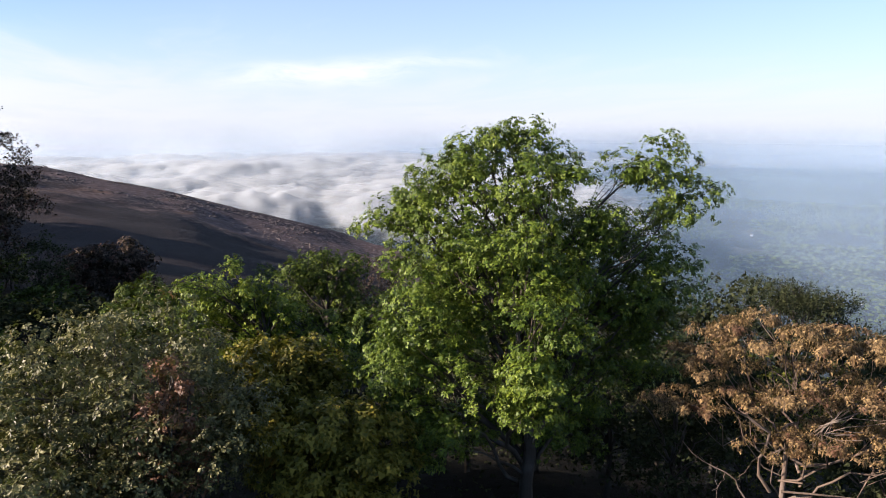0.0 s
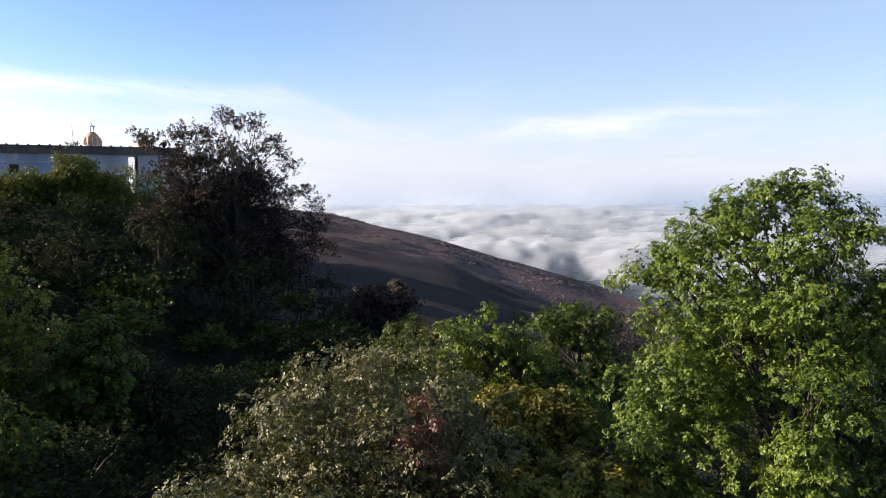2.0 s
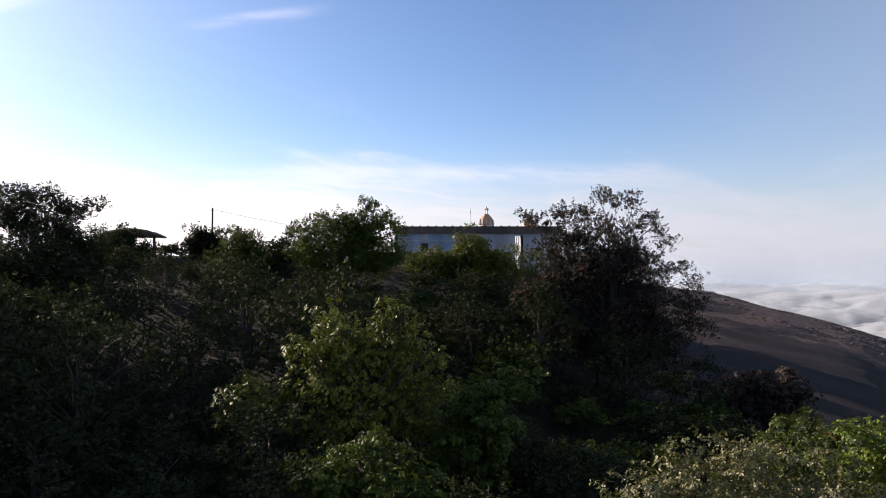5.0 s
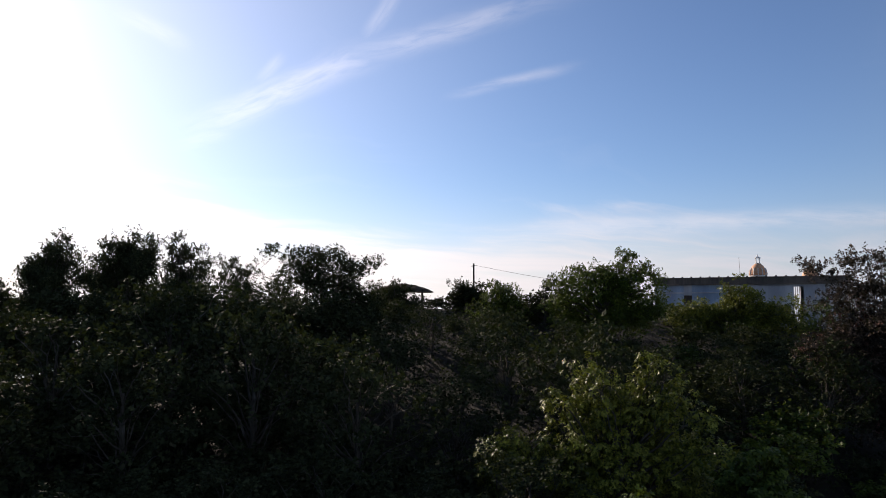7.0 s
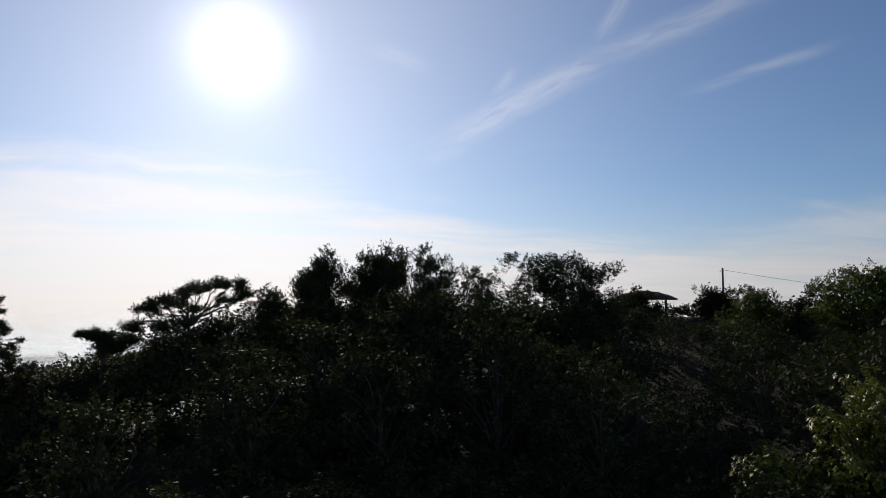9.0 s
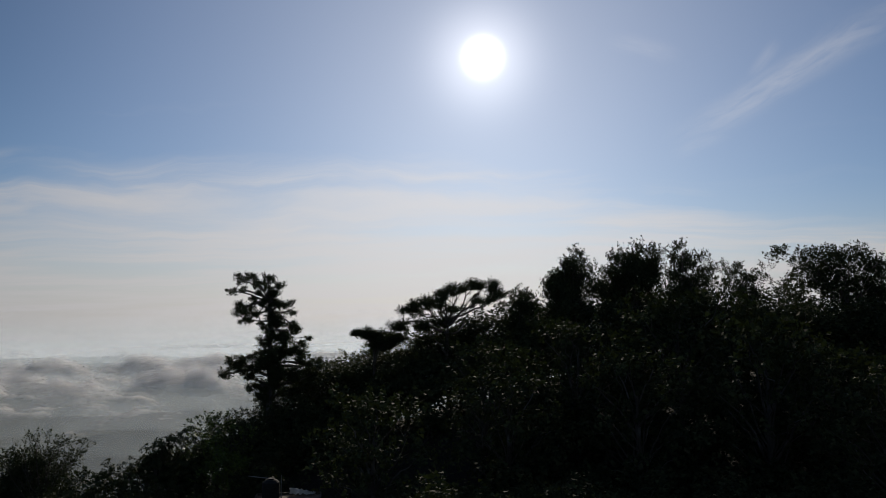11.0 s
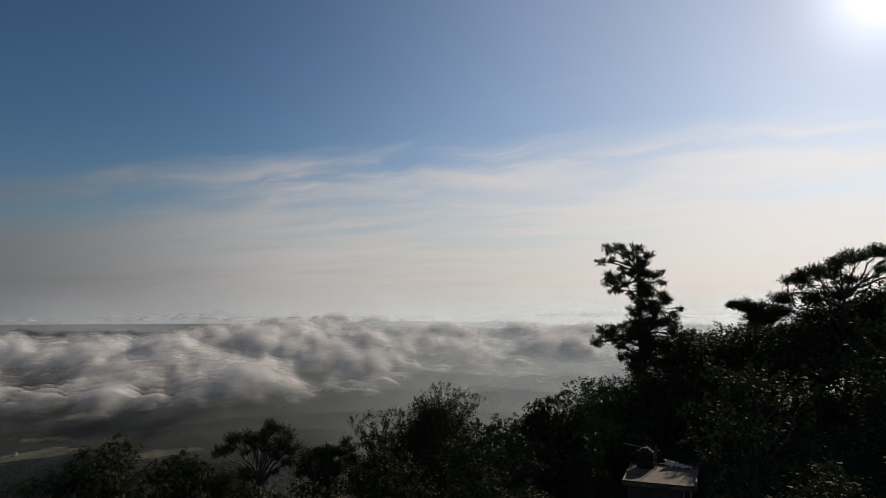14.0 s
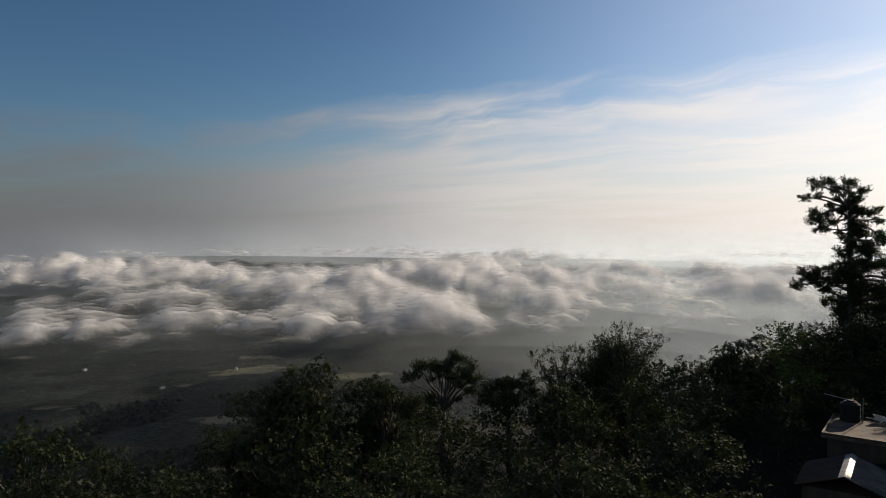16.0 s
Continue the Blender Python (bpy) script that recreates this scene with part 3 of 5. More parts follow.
def mist_wall(radius, gap, dense, top, fade, thin):
    """One drifting sheet of mist round the hill; its line wanders so that sheets run into each other."""
    turns = 240
    a = np.linspace(0, 2 * np.pi, turns, endpoint=False)
    zs = np.linspace(FLOOR - 40, top + 5, 12)
    rows = []
    for k, z in enumerate(zs):
        sway = 0.16 * gap * (np.sin(5 * a + radius / 90) + 0.7 * np.sin(13 * a + radius / 41 + 0.25 * k) + 0.5 * np.sin(29 * a + radius / 17 - 0.4 * k)) / 1.6
        r = np.minimum(radius + sway - 0.5 * gap * k / len(zs), 4970)
        rows.append(np.stack([-r * np.sin(a), r * np.cos(a), np.full(turns, z)], -1))
    i, j = np.meshgrid(np.arange(len(zs) - 1), np.arange(turns), indexing="ij")
    j2 = (j + 1) % turns
    f = np.stack([i * turns + j, i * turns + j2, (i + 1) * turns + j2, (i + 1) * turns + j], -1).reshape(-1, 4)
    me = mesh_of("mist", np.concatenate(rows), f, [mist_material("mist", dense, top, fade, thin)], True)
    tagged(new("mist", me), "thin bluish morning mist over the plain", "mist", kind="structure")


sheets = np.geomspace(950, 4850, 14)
for k, radius in enumerate(sheets):
    gap = radius * 0.134
    mist_wall(radius, gap, 1 - math.exp(-gap / (6800 - 5200 * k / 13)), -20 + 8 * k, 250 + 5 * k, 0.13 + 0.34 * max(0.0, (k - 7) / 6))


def far_woods():
    """Tree crowns of the plain, small and past counting."""
    rng = np.random.default_rng(29)
    top, ring = np.array([[0, 0, 1.0]]), np.linspace(0, 2 * np.pi, 5, endpoint=False)
    form = np.concatenate([top, np.stack([0.85 * np.cos(ring), 0.85 * np.sin(ring), np.full(5, 0.35)], -1)])
    tri = np.array([(0, 1 + k, 1 + (k + 1) % 5) for k in range(5)])
    # western woods in lit green, eastern woods in a copy darkened for shade
    for az0, az1, r0, r1, n, mat in ((-38, -6, 950, 4700, 17000, LEAF_BUSH), (136, 190, 700, 1900, 9000, LEAF_FAR_SHADED)):
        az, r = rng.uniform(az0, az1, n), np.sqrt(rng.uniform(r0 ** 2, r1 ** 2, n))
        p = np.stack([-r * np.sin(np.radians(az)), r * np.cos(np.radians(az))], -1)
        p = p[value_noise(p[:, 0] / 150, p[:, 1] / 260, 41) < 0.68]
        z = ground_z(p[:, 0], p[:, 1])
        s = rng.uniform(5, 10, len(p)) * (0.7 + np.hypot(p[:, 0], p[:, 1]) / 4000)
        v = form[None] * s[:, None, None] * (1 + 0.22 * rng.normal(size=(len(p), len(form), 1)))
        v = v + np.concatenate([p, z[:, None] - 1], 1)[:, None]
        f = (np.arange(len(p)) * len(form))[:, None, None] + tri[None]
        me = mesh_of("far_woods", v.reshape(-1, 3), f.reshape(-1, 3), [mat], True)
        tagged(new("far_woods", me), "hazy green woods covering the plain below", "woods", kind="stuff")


far_woods()


def ridge_rocks():
    """Pale weathered stones strewn along the bald ridge."""
    rng = np.random.default_rng(83)
    n = 2600
    az = rng.uniform(5, 33, n)
    far = np.interp(az, [b[0] for b in BROW], [b[1] for b in BROW])
    r = far - 1.0 - np.abs(rng.normal(0, 9.0, n)) - 22 * (rng.random(n) < 0.25)
    x, y = -r * np.sin(np.radians(az)), r * np.cos(np.radians(az))
    keep = value_noise(x / 11, y / 11, 84) > 0.48
    x, y = x[keep], y[keep]
    form = np.array([(1, 0, 0), (0, 1, 0), (-1, 0, 0), (0, -1, 0), (0.5, 0.5, 0.75), (-0.55, 0.4, 0.8), (-0.4, -0.55, 0.7), (0.5, -0.45, 0.8), (0.0, 0.05, 1.0)])
    tri = np.array([(0, 1, 4), (1, 2, 5), (2, 3, 6), (3, 0, 7), (1, 5, 4), (2, 6, 5), (3, 7, 6), (0, 4, 7), (4, 5, 8), (5, 6, 8), (6, 7, 8), (7, 4, 8)])
    size = rng.uniform(0.08, 0.36, (len(x), 1, 1)) * rng.uniform(0.6, 1.5, (len(x), 1, 3)) * np.array([1.25, 1.25, 0.75])
    v = (form[None] + 0.16 * rng.normal(size=(len(x), 9, 3))) * size
    v = v + np.stack([x, y, ground_z(x, y) - 0.08], -1)[:, None]
    f = (np.arange(len(x)) * 9)[:, None, None] + tri[None]
    me = mesh_of("rocks", v.reshape(-1, 3), f.reshape(-1, 3), [STONE])
    tagged(new("rocks", me), "pale weathered stones strewn along the bald ridge", "rocks", kind="stuff")


ridge_rocks()


# ---------------------------------------------------------------- trees
def tubes(paths, sides=7):
    """Round limbs along paths of (x, y, z, radius), joined into one set of corners and faces."""
    verts, faces, n = [], [], 0
    ring = np.linspace(0, 2 * np.pi, sides, endpoint=False)
    for p in paths:
        p = np.asarray(p, float)
        t = np.gradient(p[:, :3], axis=0)
        t /= np.linalg.norm(t, axis=1)[:, None] + 1e-9
        ref = np.where(np.abs(t[:, 2:3]) > 0.9, [[1.0, 0, 0]], [[0, 0, 1.0]])
        u = np.cross(t, ref)
        u /= np.linalg.norm(u, axis=1)[:, None]
        w = np.cross(t, u)
        c = p[:, None, :3] + p[:, 3][:, None, None] * (np.cos(ring)[None, :, None] * u[:, None] + np.sin(ring)[None, :, None] * w[:, None])
        verts.append(c.reshape(-1, 3))
        i, j = np.meshgrid(np.arange(len(p) - 1), np.arange(sides), indexing="ij")
        j2 = (j + 1) % sides
        faces.append(n + np.stack([i * sides + j, i * sides + j2, (i + 1) * sides + j2, (i + 1) * sides + j], -1).reshape(-1, 4))
        n += len(p) * sides
    return np.concatenate(verts), np.concatenate(faces)


def limb(rng, a, b, r0, r1, steps=6, bend=0.12, sag=0.0):
    a, b = np.asarray(a, float), np.asarray(b, float)
    s = np.linspace(0, 1, steps)
    length = np.linalg.norm(b - a)
    p = a + (b - a) * s[:, None]
    off = np.cumsum(rng.normal(0, bend * length / steps, (steps, 3)), 0)
    off -= off[-1] * s[:, None]
    p += off
    p[:, 2] += sag * length * np.sin(np.pi * s)
    return np.column_stack([p, r0 + (r1 - r0) * s])


def leaf_quads(rng, clumps, sprigs, leaves, length, width, tuft, tufts_per_m2, inner=0.72, up=0.45, droop=0.15, kite=True):
    """Leaves in sprigs, sprigs in tufts, tufts over the skin of each clump."""
    c = np.asarray(clumps, float)
    area = c[:, 3] * (c[:, 3] + 2 * c[:, 4]) * 4.2
    counts = np.maximum(3, (area * tufts_per_m2).astype(int))
    which = np.repeat(np.arange(len(c)), counts)
    d = rng.normal(size=(len(which), 3))
    d[:, 2] = np.where(d[:, 2] < -0.3, -0.6 * d[:, 2], d[:, 2])
    d /= np.linalg.norm(d, axis=1)[:, None]
    rad = c[which][:, [3, 3, 4]] * (inner + (1.08 - inner) * rng.random((len(which), 1)) ** 0.6)
    centre = c[which, :3] + d * rad
    size = tuft * (0.55 + 0.9 * rng.random(len(which)))
    weight = size ** 2
    pick = rng.choice(len(which), sprigs, p=weight / weight.sum())
    g = rng.normal(size=(sprigs, 3))
    g /= np.linalg.norm(g, axis=1)[:, None]
    at = centre[pick] + g * (size[pick] * rng.random(sprigs) ** 0.45)[:, None] * np.array([1, 1, 0.75])
    n = 1.0 * d[pick] + 0.4 * g + np.array([0, 0, up]) + 0.25 * rng.normal(size=(sprigs, 3))
    n /= np.linalg.norm(n, axis=1)[:, None]
    ref = np.where(np.abs(n[:, 2:3]) > 0.9, [[1.0, 0, 0]], [[0, 0, 1.0]])
    u = np.cross(n, ref)
    u /= np.linalg.norm(u, axis=1)[:, None]
    w = np.cross(n, u)
    spin = rng.random((sprigs, 1)) * 6.28 + np.arange(leaves)[None] * (2 * np.pi / leaves) + rng.normal(0, 0.35, (sprigs, leaves))
    tilt = rng.normal(0.15 - droop, 0.28, (sprigs, leaves))
    ln = length * (0.6 + 0.7 * rng.random((sprigs, leaves)))
    out = np.cos(spin)[..., None] * u[:, None] + np.sin(spin)[..., None] * w[:, None]
    side = -np.sin(spin)[..., None] * u[:, None] + np.cos(spin)[..., None] * w[:, None]
    side = side + rng.normal(0, 0.25, side.shape)
    along = (out * np.cos(tilt)[..., None] + n[:, None] * np.sin(tilt)[..., None]) * ln[..., None]
    base = at[:, None] + along * 0.12
    mid = at[:, None] + along * 0.58
    tip = at[:, None] + along - np.array([0, 0, 1.0]) * (droop * ln)[..., None]
    half = side * (ln * width)[..., None]
    if not kite:
        root = at[:, None] + along * 0.3
        v = np.stack([root + half * 1.25, tip, root - half * 1.25], 2).reshape(-1, 3)
        return v, np.arange(len(v), dtype=np.int32).reshape(-1, 3)
    v = np.stack([base, mid + half, tip, mid - half], 2).reshape(-1, 3)
    return v, np.arange(len(v), dtype=np.int32).reshape(-1, 4)


def spray_leaves(rng, clumps, twigs, leaves, length, width, reach, up=0.5, inner=0.45):
    """Leaves set along short twigs that leave each clump outwards and upwards, with the twigs themselves."""
    c = np.asarray(clumps, float)
    area = c[:, 3] * (c[:, 3] + c[:, 4])
    which = rng.choice(len(c), twigs, p=area / area.sum())
    d = rng.normal(size=(twigs, 3))
    d[:, 2] = np.where(d[:, 2] < -0.5, -0.7 * d[:, 2], d[:, 2])
    d /= np.linalg.norm(d, axis=1)[:, None]
    start = c[which, :3] + d * c[which][:, [3, 3, 4]] * (inner + (0.92 - inner) * rng.random((twigs, 1)) ** 0.7)
    axis = d + np.array([0, 0, up]) + 0.45 * rng.normal(size=(twigs, 3))
    axis /= np.linalg.norm(axis, axis=1)[:, None]
    ref = rng.normal(size=(twigs, 3))
    u = np.cross(axis, ref)
    u /= np.linalg.norm(u, axis=1)[:, None]
    w = np.cross(axis, u)
    span = np.minimum(reach, 1.5 * c[which, 3])[:, None] * (0.5 + 0.8 * rng.random((twigs, 1)))
    s = (np.arange(leaves)[None] + 0.6 + 0.5 * rng.random((twigs, leaves))) / (leaves + 0.3)
    turn = np.arange(leaves)[None] * 2.4 + 6.28 * rng.random((twigs, 1)) + rng.normal(0, 0.3, (twigs, leaves))
    side = np.cos(turn)[..., None] * u[:, None] + np.sin(turn)[..., None] * w[:, None]
    root = start[:, None] + axis[:, None] * (span * s)[..., None]
    grow = axis[:, None] * (0.25 + 0.7 * s)[..., None] + side * (1.05 - 0.55 * s)[..., None] + 0.2 * rng.normal(size=side.shape)
    grow /= np.linalg.norm(grow, axis=2)[..., None]
    flat = np.cross(grow, d[:, None] + 0.35 * rng.normal(size=grow.shape) + np.array([0, 0, 0.7]))
    flat /= np.linalg.norm(flat, axis=2)[..., None] + 1e-6
    ln = (length * (0.6 + 0.7 * rng.random((twigs, leaves))))[..., None]
    leaf = np.stack([root + grow * ln * 0.3 + flat * ln * width, root + grow * ln, root + grow * ln * 0.3 - flat * ln * width], 2).reshape(-1, 3)
    stem = np.stack([start - axis * span * 0.5 + u * 0.012, start + axis * span, start - axis * span * 0.5 - u * 0.012], 1).reshape(-1, 3)
    v = np.concatenate([leaf, stem])
    return v, np.arange(len(v), dtype=np.int32).reshape(-1, 3)


def split(rng, clumps, n, spread=0.62, scale=1.0):
    """Breaks each clump into n smaller heads about its skin."""
    out = []
    for x, y, z, r, h in clumps:
        for _ in range(n):
            d = rng.normal(size=3)
            d /= np.linalg.norm(d)
            s = (0.48 + 0.24 * rng.random()) * scale
            out.append((x + d[0] * r * spread, y + d[1] * r * spread, z + d[2] * h * spread, r * s, h * s * 1.05))
    return np.array(out)


def tree(name, m, label, clumps, trunk_top, trunk_r, leaf_mat, seed, sprigs, leaves=6, length=0.15, width=0.3, tuft=0.45, density=0.55,
         bark=None, inner=0.72, droop=0.15, twigs=4, fork=0.45, lean=(0, 0), group="", up=0.45, category="tree", stems=1, heads=0, kite=True, sides=5, each_limb=False, crook=0.22, bare=(), core=0.6, spread=0.62, spray=0.0, fill=0.1, ragged=1.0, heart=0.45):
    """A tree or shrub: tapered trunk, limbs out to every clump, and a crown of single leaves."""
    rng = np.random.default_rng(seed)
    root = thing(name, m, label, category, group)
    clumps = np.asarray(clumps, float)
    top = np.array([lean[0], lean[1], trunk_top])
    stem_paths = []
    for k in range(stems):
        foot = np.array([0.35 * math.cos(k * 2.4), 0.35 * math.sin(k * 2.4), -0.6]) * (0 if stems == 1 else 1) + np.array([0, 0, -0.6 if stems == 1 else 0])
        head = top + (rng.normal(0, 0.12 * trunk_top, 3) * np.array([1, 1, 0.3]) if stems > 1 else 0)
        path = limb(rng, foot, head, trunk_r, trunk_r * 0.42, 9, 0.06)
        path[0, 3] *= 1.5
        path[1, 3] *= 1.12
        stem_paths.append(path)
    paths, mains = [], []
    for k, c in enumerate(clumps):
        trunk = stem_paths[k % stems]
        t = min(0.97, max(0.25, (c[2] * (fork + 0.25 * rng.random())) / max(trunk_top, 0.1)))
        i = t * (len(trunk) - 1)
        a = trunk[int(i), :3] + (trunk[min(int(i) + 1, len(trunk) - 1), :3] - trunk[int(i), :3]) * (i % 1)
        r = trunk_r * (0.20 + 0.22 * rng.random()) * min(1.4, c[3] / max(np.median(clumps[:, 3]), 0.1))
        end = c[:3] + np.array([0, 0, 0.25 * c[4]])
        b = limb(rng, a, end, r, r * 0.28, 8, crook, 0.06)
        paths.append(b)
        own = [b]
        for _ in range(twigs):
            d = rng.normal(size=3)
            d[2] = abs(d[2]) * 0.7
            d /= np.linalg.norm(d)
            s = b[rng.integers(3, 7), :3]
            own.append(limb(rng, s, c[:3] + d * c[[3, 3, 4]] * (0.75 + 0.3 * rng.random()), r * 0.30, r * 0.07 + 0.004, 5, 0.25, 0.05))
            paths.append(own[-1])
        mains.append(own)
    for e in bare:
        b = limb(rng, stem_paths[0][3 + rng.integers(4), :3], e, trunk_r * 0.30, trunk_r * 0.07, 14, 0.32, 0.05)
        own = [b]
        for _ in range(5):
            s = b[rng.integers(7, 14)]
            own.append(limb(rng, s[:3], s[:3] + rng.normal(0, 0.45, 3) + np.array([0, 0, -0.1]), s[3] * 0.5, 0.005, 8, 0.35))
        mains.append(own)
    rest = stem_paths + paths
    if each_limb:
        for p in mains:
            ob = new("limb", mesh_of("limb", *tubes(p, 6), [bark or BARK], True))
            ob.parent = root
        rest = stem_paths
    v, f = tubes(rest, sides)
    ob = new("trunk", mesh_of("trunk", v, f, [bark or BARK], True))
    ob.parent = root
    if sprigs:
        over = split(rng, clumps, heads, spread, ragged) if heads else clumps
        if spray:
            kite = False
            v, f = spray_leaves(rng, over, sprigs, leaves, length, width, spray, up, heart)
        else:
            v, f = leaf_quads(rng, over, sprigs, leaves, length, width, tuft, density, inner, up, droop, kite)
        # coarser leaves deep inside, where little light reaches
        if fill:
            inside = leaf_quads(rng, clumps * np.array([1, 1, 1, core, core]), max(8, int(sprigs * fill)), 3, min(length * (0.9 if kite else 1.4), 0.30), 0.30, tuft * 0.3, density, 0.2, up, droop, kite)
            v, f = np.concatenate([v, inside[0]]), np.concatenate([f, inside[1] + len(v)])
        root_top[root.name] = float(np.percentile(v[:, 2], 99.6))
        ob = new("crown", mesh_of("crown", v, f, [leaf_mat], False))
        ob.parent = root
    return root


root_top = {}


def round_crown(rng, h, w, n, low=0.35, depth=0.32, size=0.24):
    """Clumps over a domed crown."""
    k = np.arange(n) + 0.5
    th = np.pi * (1 + 5 ** 0.5) * k
    zz = 1 - (1.85 if low < 0.3 else 1.45) * k / n
    rr = np.sqrt(np.clip(1 - zz * zz, 0, 1))
    mid, half = h * (low + 1) / 2, h * (1 - low) / 2
    s = 0.80 + 0.34 * rng.random(n)
    r = w * size * (0.65 + 0.6 * rng.random(n))
    out = []
    for i in range(n):
        g = w / 2 - r[i] * 0.8
        z = mid + (half - r[i] * 0.75) * zz[i] * s[i]
        out.append((rr[i] * math.cos(th[i]) * g * s[i], rr[i] * math.sin(th[i]) * g * s[i], z, r[i], r[i] * (0.7 + 0.25 * rng.random())))
    out.append((0, 0, mid, w * 0.22, half * 0.45))
    return out


def flat_crown(rng, h, w, n, layers=3):
    """Clumps in level plates, as on an umbrella-shaped tree."""
    out = []
    for i in range(n):
        lay = rng.integers(layers)
        a, q = rng.random() * 6.283, math.sqrt(rng.random())
        z = h * (0.95 - 0.13 * lay) - 0.24 * h * q * q
        r = w * (0.07 + 0.06 * rng.random())
        g = w * 0.42 * (0.72 + 0.28 * lay / max(1, layers - 1))
        out.append((q * math.cos(a) * g, q * math.sin(a) * g, z, r, r * 0.5))
    return out


# patterns that are copied over the slopes
SLOPE = {"dark": ("broadleaf_tree", "broadleaf tree in a dense wooded slope, leaf colour darkened for shade", LEAF_SHADED),
         "green": ("broadleaf_tree", "deep green broadleaf tree on the wooded slope", LEAF_BUSH),
         "yellow": ("broadleaf_tree", "yellowish green broadleaf tree on the wooded slope", LEAF_YELLOW),
         "purple": ("broadleaf_tree", "purplish brown thinly leaved tree on the hillside", LEAF_PURPLE)}


def pattern(kind, seed):
    rng = np.random.default_rng(seed)
    at = pose(0, 0, 0)
    if kind in SLOPE:
        name, label, mat = SLOPE[kind]
        return tree(name, at, label, round_crown(rng, 9, 7.5, 20, 0.08, size=0.17), 6.0, 0.20, mat, seed, 470, 6, 0.26, 0.46, 0.34, 1.2, heads=3, group="trees on the wooded slope", twigs=1, sides=3, spray=0.55, fill=0.3)
    if kind == "flat":
        return tree("umbrella_tree", at, "flat-topped umbrella-shaped tree with open level boughs", flat_crown(rng, 10, 11, 34), 7.0, 0.24, LEAF_SHADED, seed, 2600, 7, 0.16, 0.26, 0.22, 2.6, heads=2, crook=0.4, twigs=4, sides=4, spray=0.5)
    # the shade bush is the same bush with shade-darkened leaf colour
    name, label, mat = ("bush", "low bush with shade put into its dark green leaf colour", LEAF_SHADED) if kind == "shade" else ("bush", "low dense dark green bush", LEAF_BUSH) if kind == "bush" else ("bush", "low scrubby olive green bush with dry tips", LEAF_YELLOW)
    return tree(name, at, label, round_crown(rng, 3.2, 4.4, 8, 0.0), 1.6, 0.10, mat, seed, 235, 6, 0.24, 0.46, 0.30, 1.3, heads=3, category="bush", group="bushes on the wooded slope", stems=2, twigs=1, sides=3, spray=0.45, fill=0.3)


stock, used = {}, set()
rng0 = random.Random(7)


def plant(kind, az, d, el, width=1.0, spin=None, height=None):
    """Sets a tree at that bearing and distance, tall enough to reach el degrees from the drone's height."""
    x, y, z = spot(az, d)
    tall = height or max(1.5, EYE_Z + d * math.tan(radians(el)) - z)
    variant = (kind, rng0.randrange(3 if kind in ("dark", "green", "purple") else 2))
    if variant not in stock:
        stock[variant] = pattern(kind, 100 + len(stock) * 7)
    s = tall / root_top[stock[variant].name]
    m = Matrix.LocRotScale((x, y, z), Euler((0, 0, spin if spin is not None else rng0.random() * 6.28)), (s ** 0.75 * width, s ** 0.75 * width, s))
    src = stock[variant]
    if variant in used:
        return copy_thing(src, m @ Matrix.Diagonal((*(1 / v for v in src.scale), 1)))
    used.add(variant)
    src.matrix_basis = m
    return src


# the great tree beside the drone
x, y, z = spot(-7.2, 24.5)
HERO_TOP = [(-2.9, 0.2, 12.1, 1.0), (1.0, 0.2, 12.2, 0.8), (-1.7, 0, 12.7, 1.2), (-0.7, 0.3, 13.3, 1.0), (0.4, 0.2, 12.8, 0.9), (-3.6, 0.2, 11.6, 1.2), (-2.0, -0.8, 11.5, 1.6), (0.2, -0.8, 11.3, 1.6), (-4.9, 0, 11.0, 0.95), (-5.6, 0, 10.5, 0.95), (-4.2, -0.4, 10.5, 1.1), (-5.0, -0.2, 9.2, 0.8)]
HERO_RIGHT = [(3.2, 0.4, 12.3, 0.8), (4.4, 0.2, 12.5, 1.1), (5.4, 0.2, 11.5, 1.0), (2.4, 0, 10.5, 1.1), (4.8, 0.4, 10.8, 0.8), (2.6, 1.2, 9.6, 1.7), (4.4, 1.8, 9.1, 1.6), (5.2, 2.0, 8.2, 1.2)]
HERO_FRONT = [(-2.5, -1, 9.5, 1.5), (0, -1.4, 9.6, 1.6), (-4.0, -1.2, 7.6, 1.6), (-4.8, -1, 6.2, 1.5), (-3.3, -2, 6.4, 1.6), (-4.4, -1.2, 4.8, 1.3), (-3.1, -1.8, 4.4, 1.3), (-3.7, -1.6, 3.4, 0.8), (0.3, -2.6, 8.1, 1.3), (0.6, -2.8, 6.9, 1.1), (-0.5, -2.8, 5.9, 1.1), (0.3, -2.4, 5.7, 0.9)]
HERO_BACK = [(3.2, -0.6, 7.2, 1.7), (4.8, 0.4, 6.8, 1.4), (3.0, -0.8, 5.4, 1.5), (4.6, 0.2, 5.2, 1.2), (1.8, -1, 4.0, 1.3), (0.2, 1.2, 3.6, 1.1), (0, 2.5, 9.5, 2.2), (-2.8, 2.4, 7.4, 2.1), (3, 2.6, 7.2, 2.1), (0, 1, 6, 1.8), (-2.0, -0.4, 7.8, 1.5), (-0.8, 0.6, 9.0, 1.5), (-2.6, 0.8, 9.4, 1.4), (0.8, 0.4, 8.4, 1.5), (-3.6, 0.6, 8.6, 1.2), (0.6, 1.4, 2.8, 1.4), (-1.6, 0.8, 3.4, 1.3), (2.2, 0.2, 2.6, 1.5)]
HERO_FRONT = [(px, py * 1.35 - 0.3, pz, r) for px, py, pz, r in HERO_FRONT]
HERO_BACK = [(px, py + (2.4 if px > 1 and py < 2 else 0), pz, r) for px, py, pz, r in HERO_BACK]
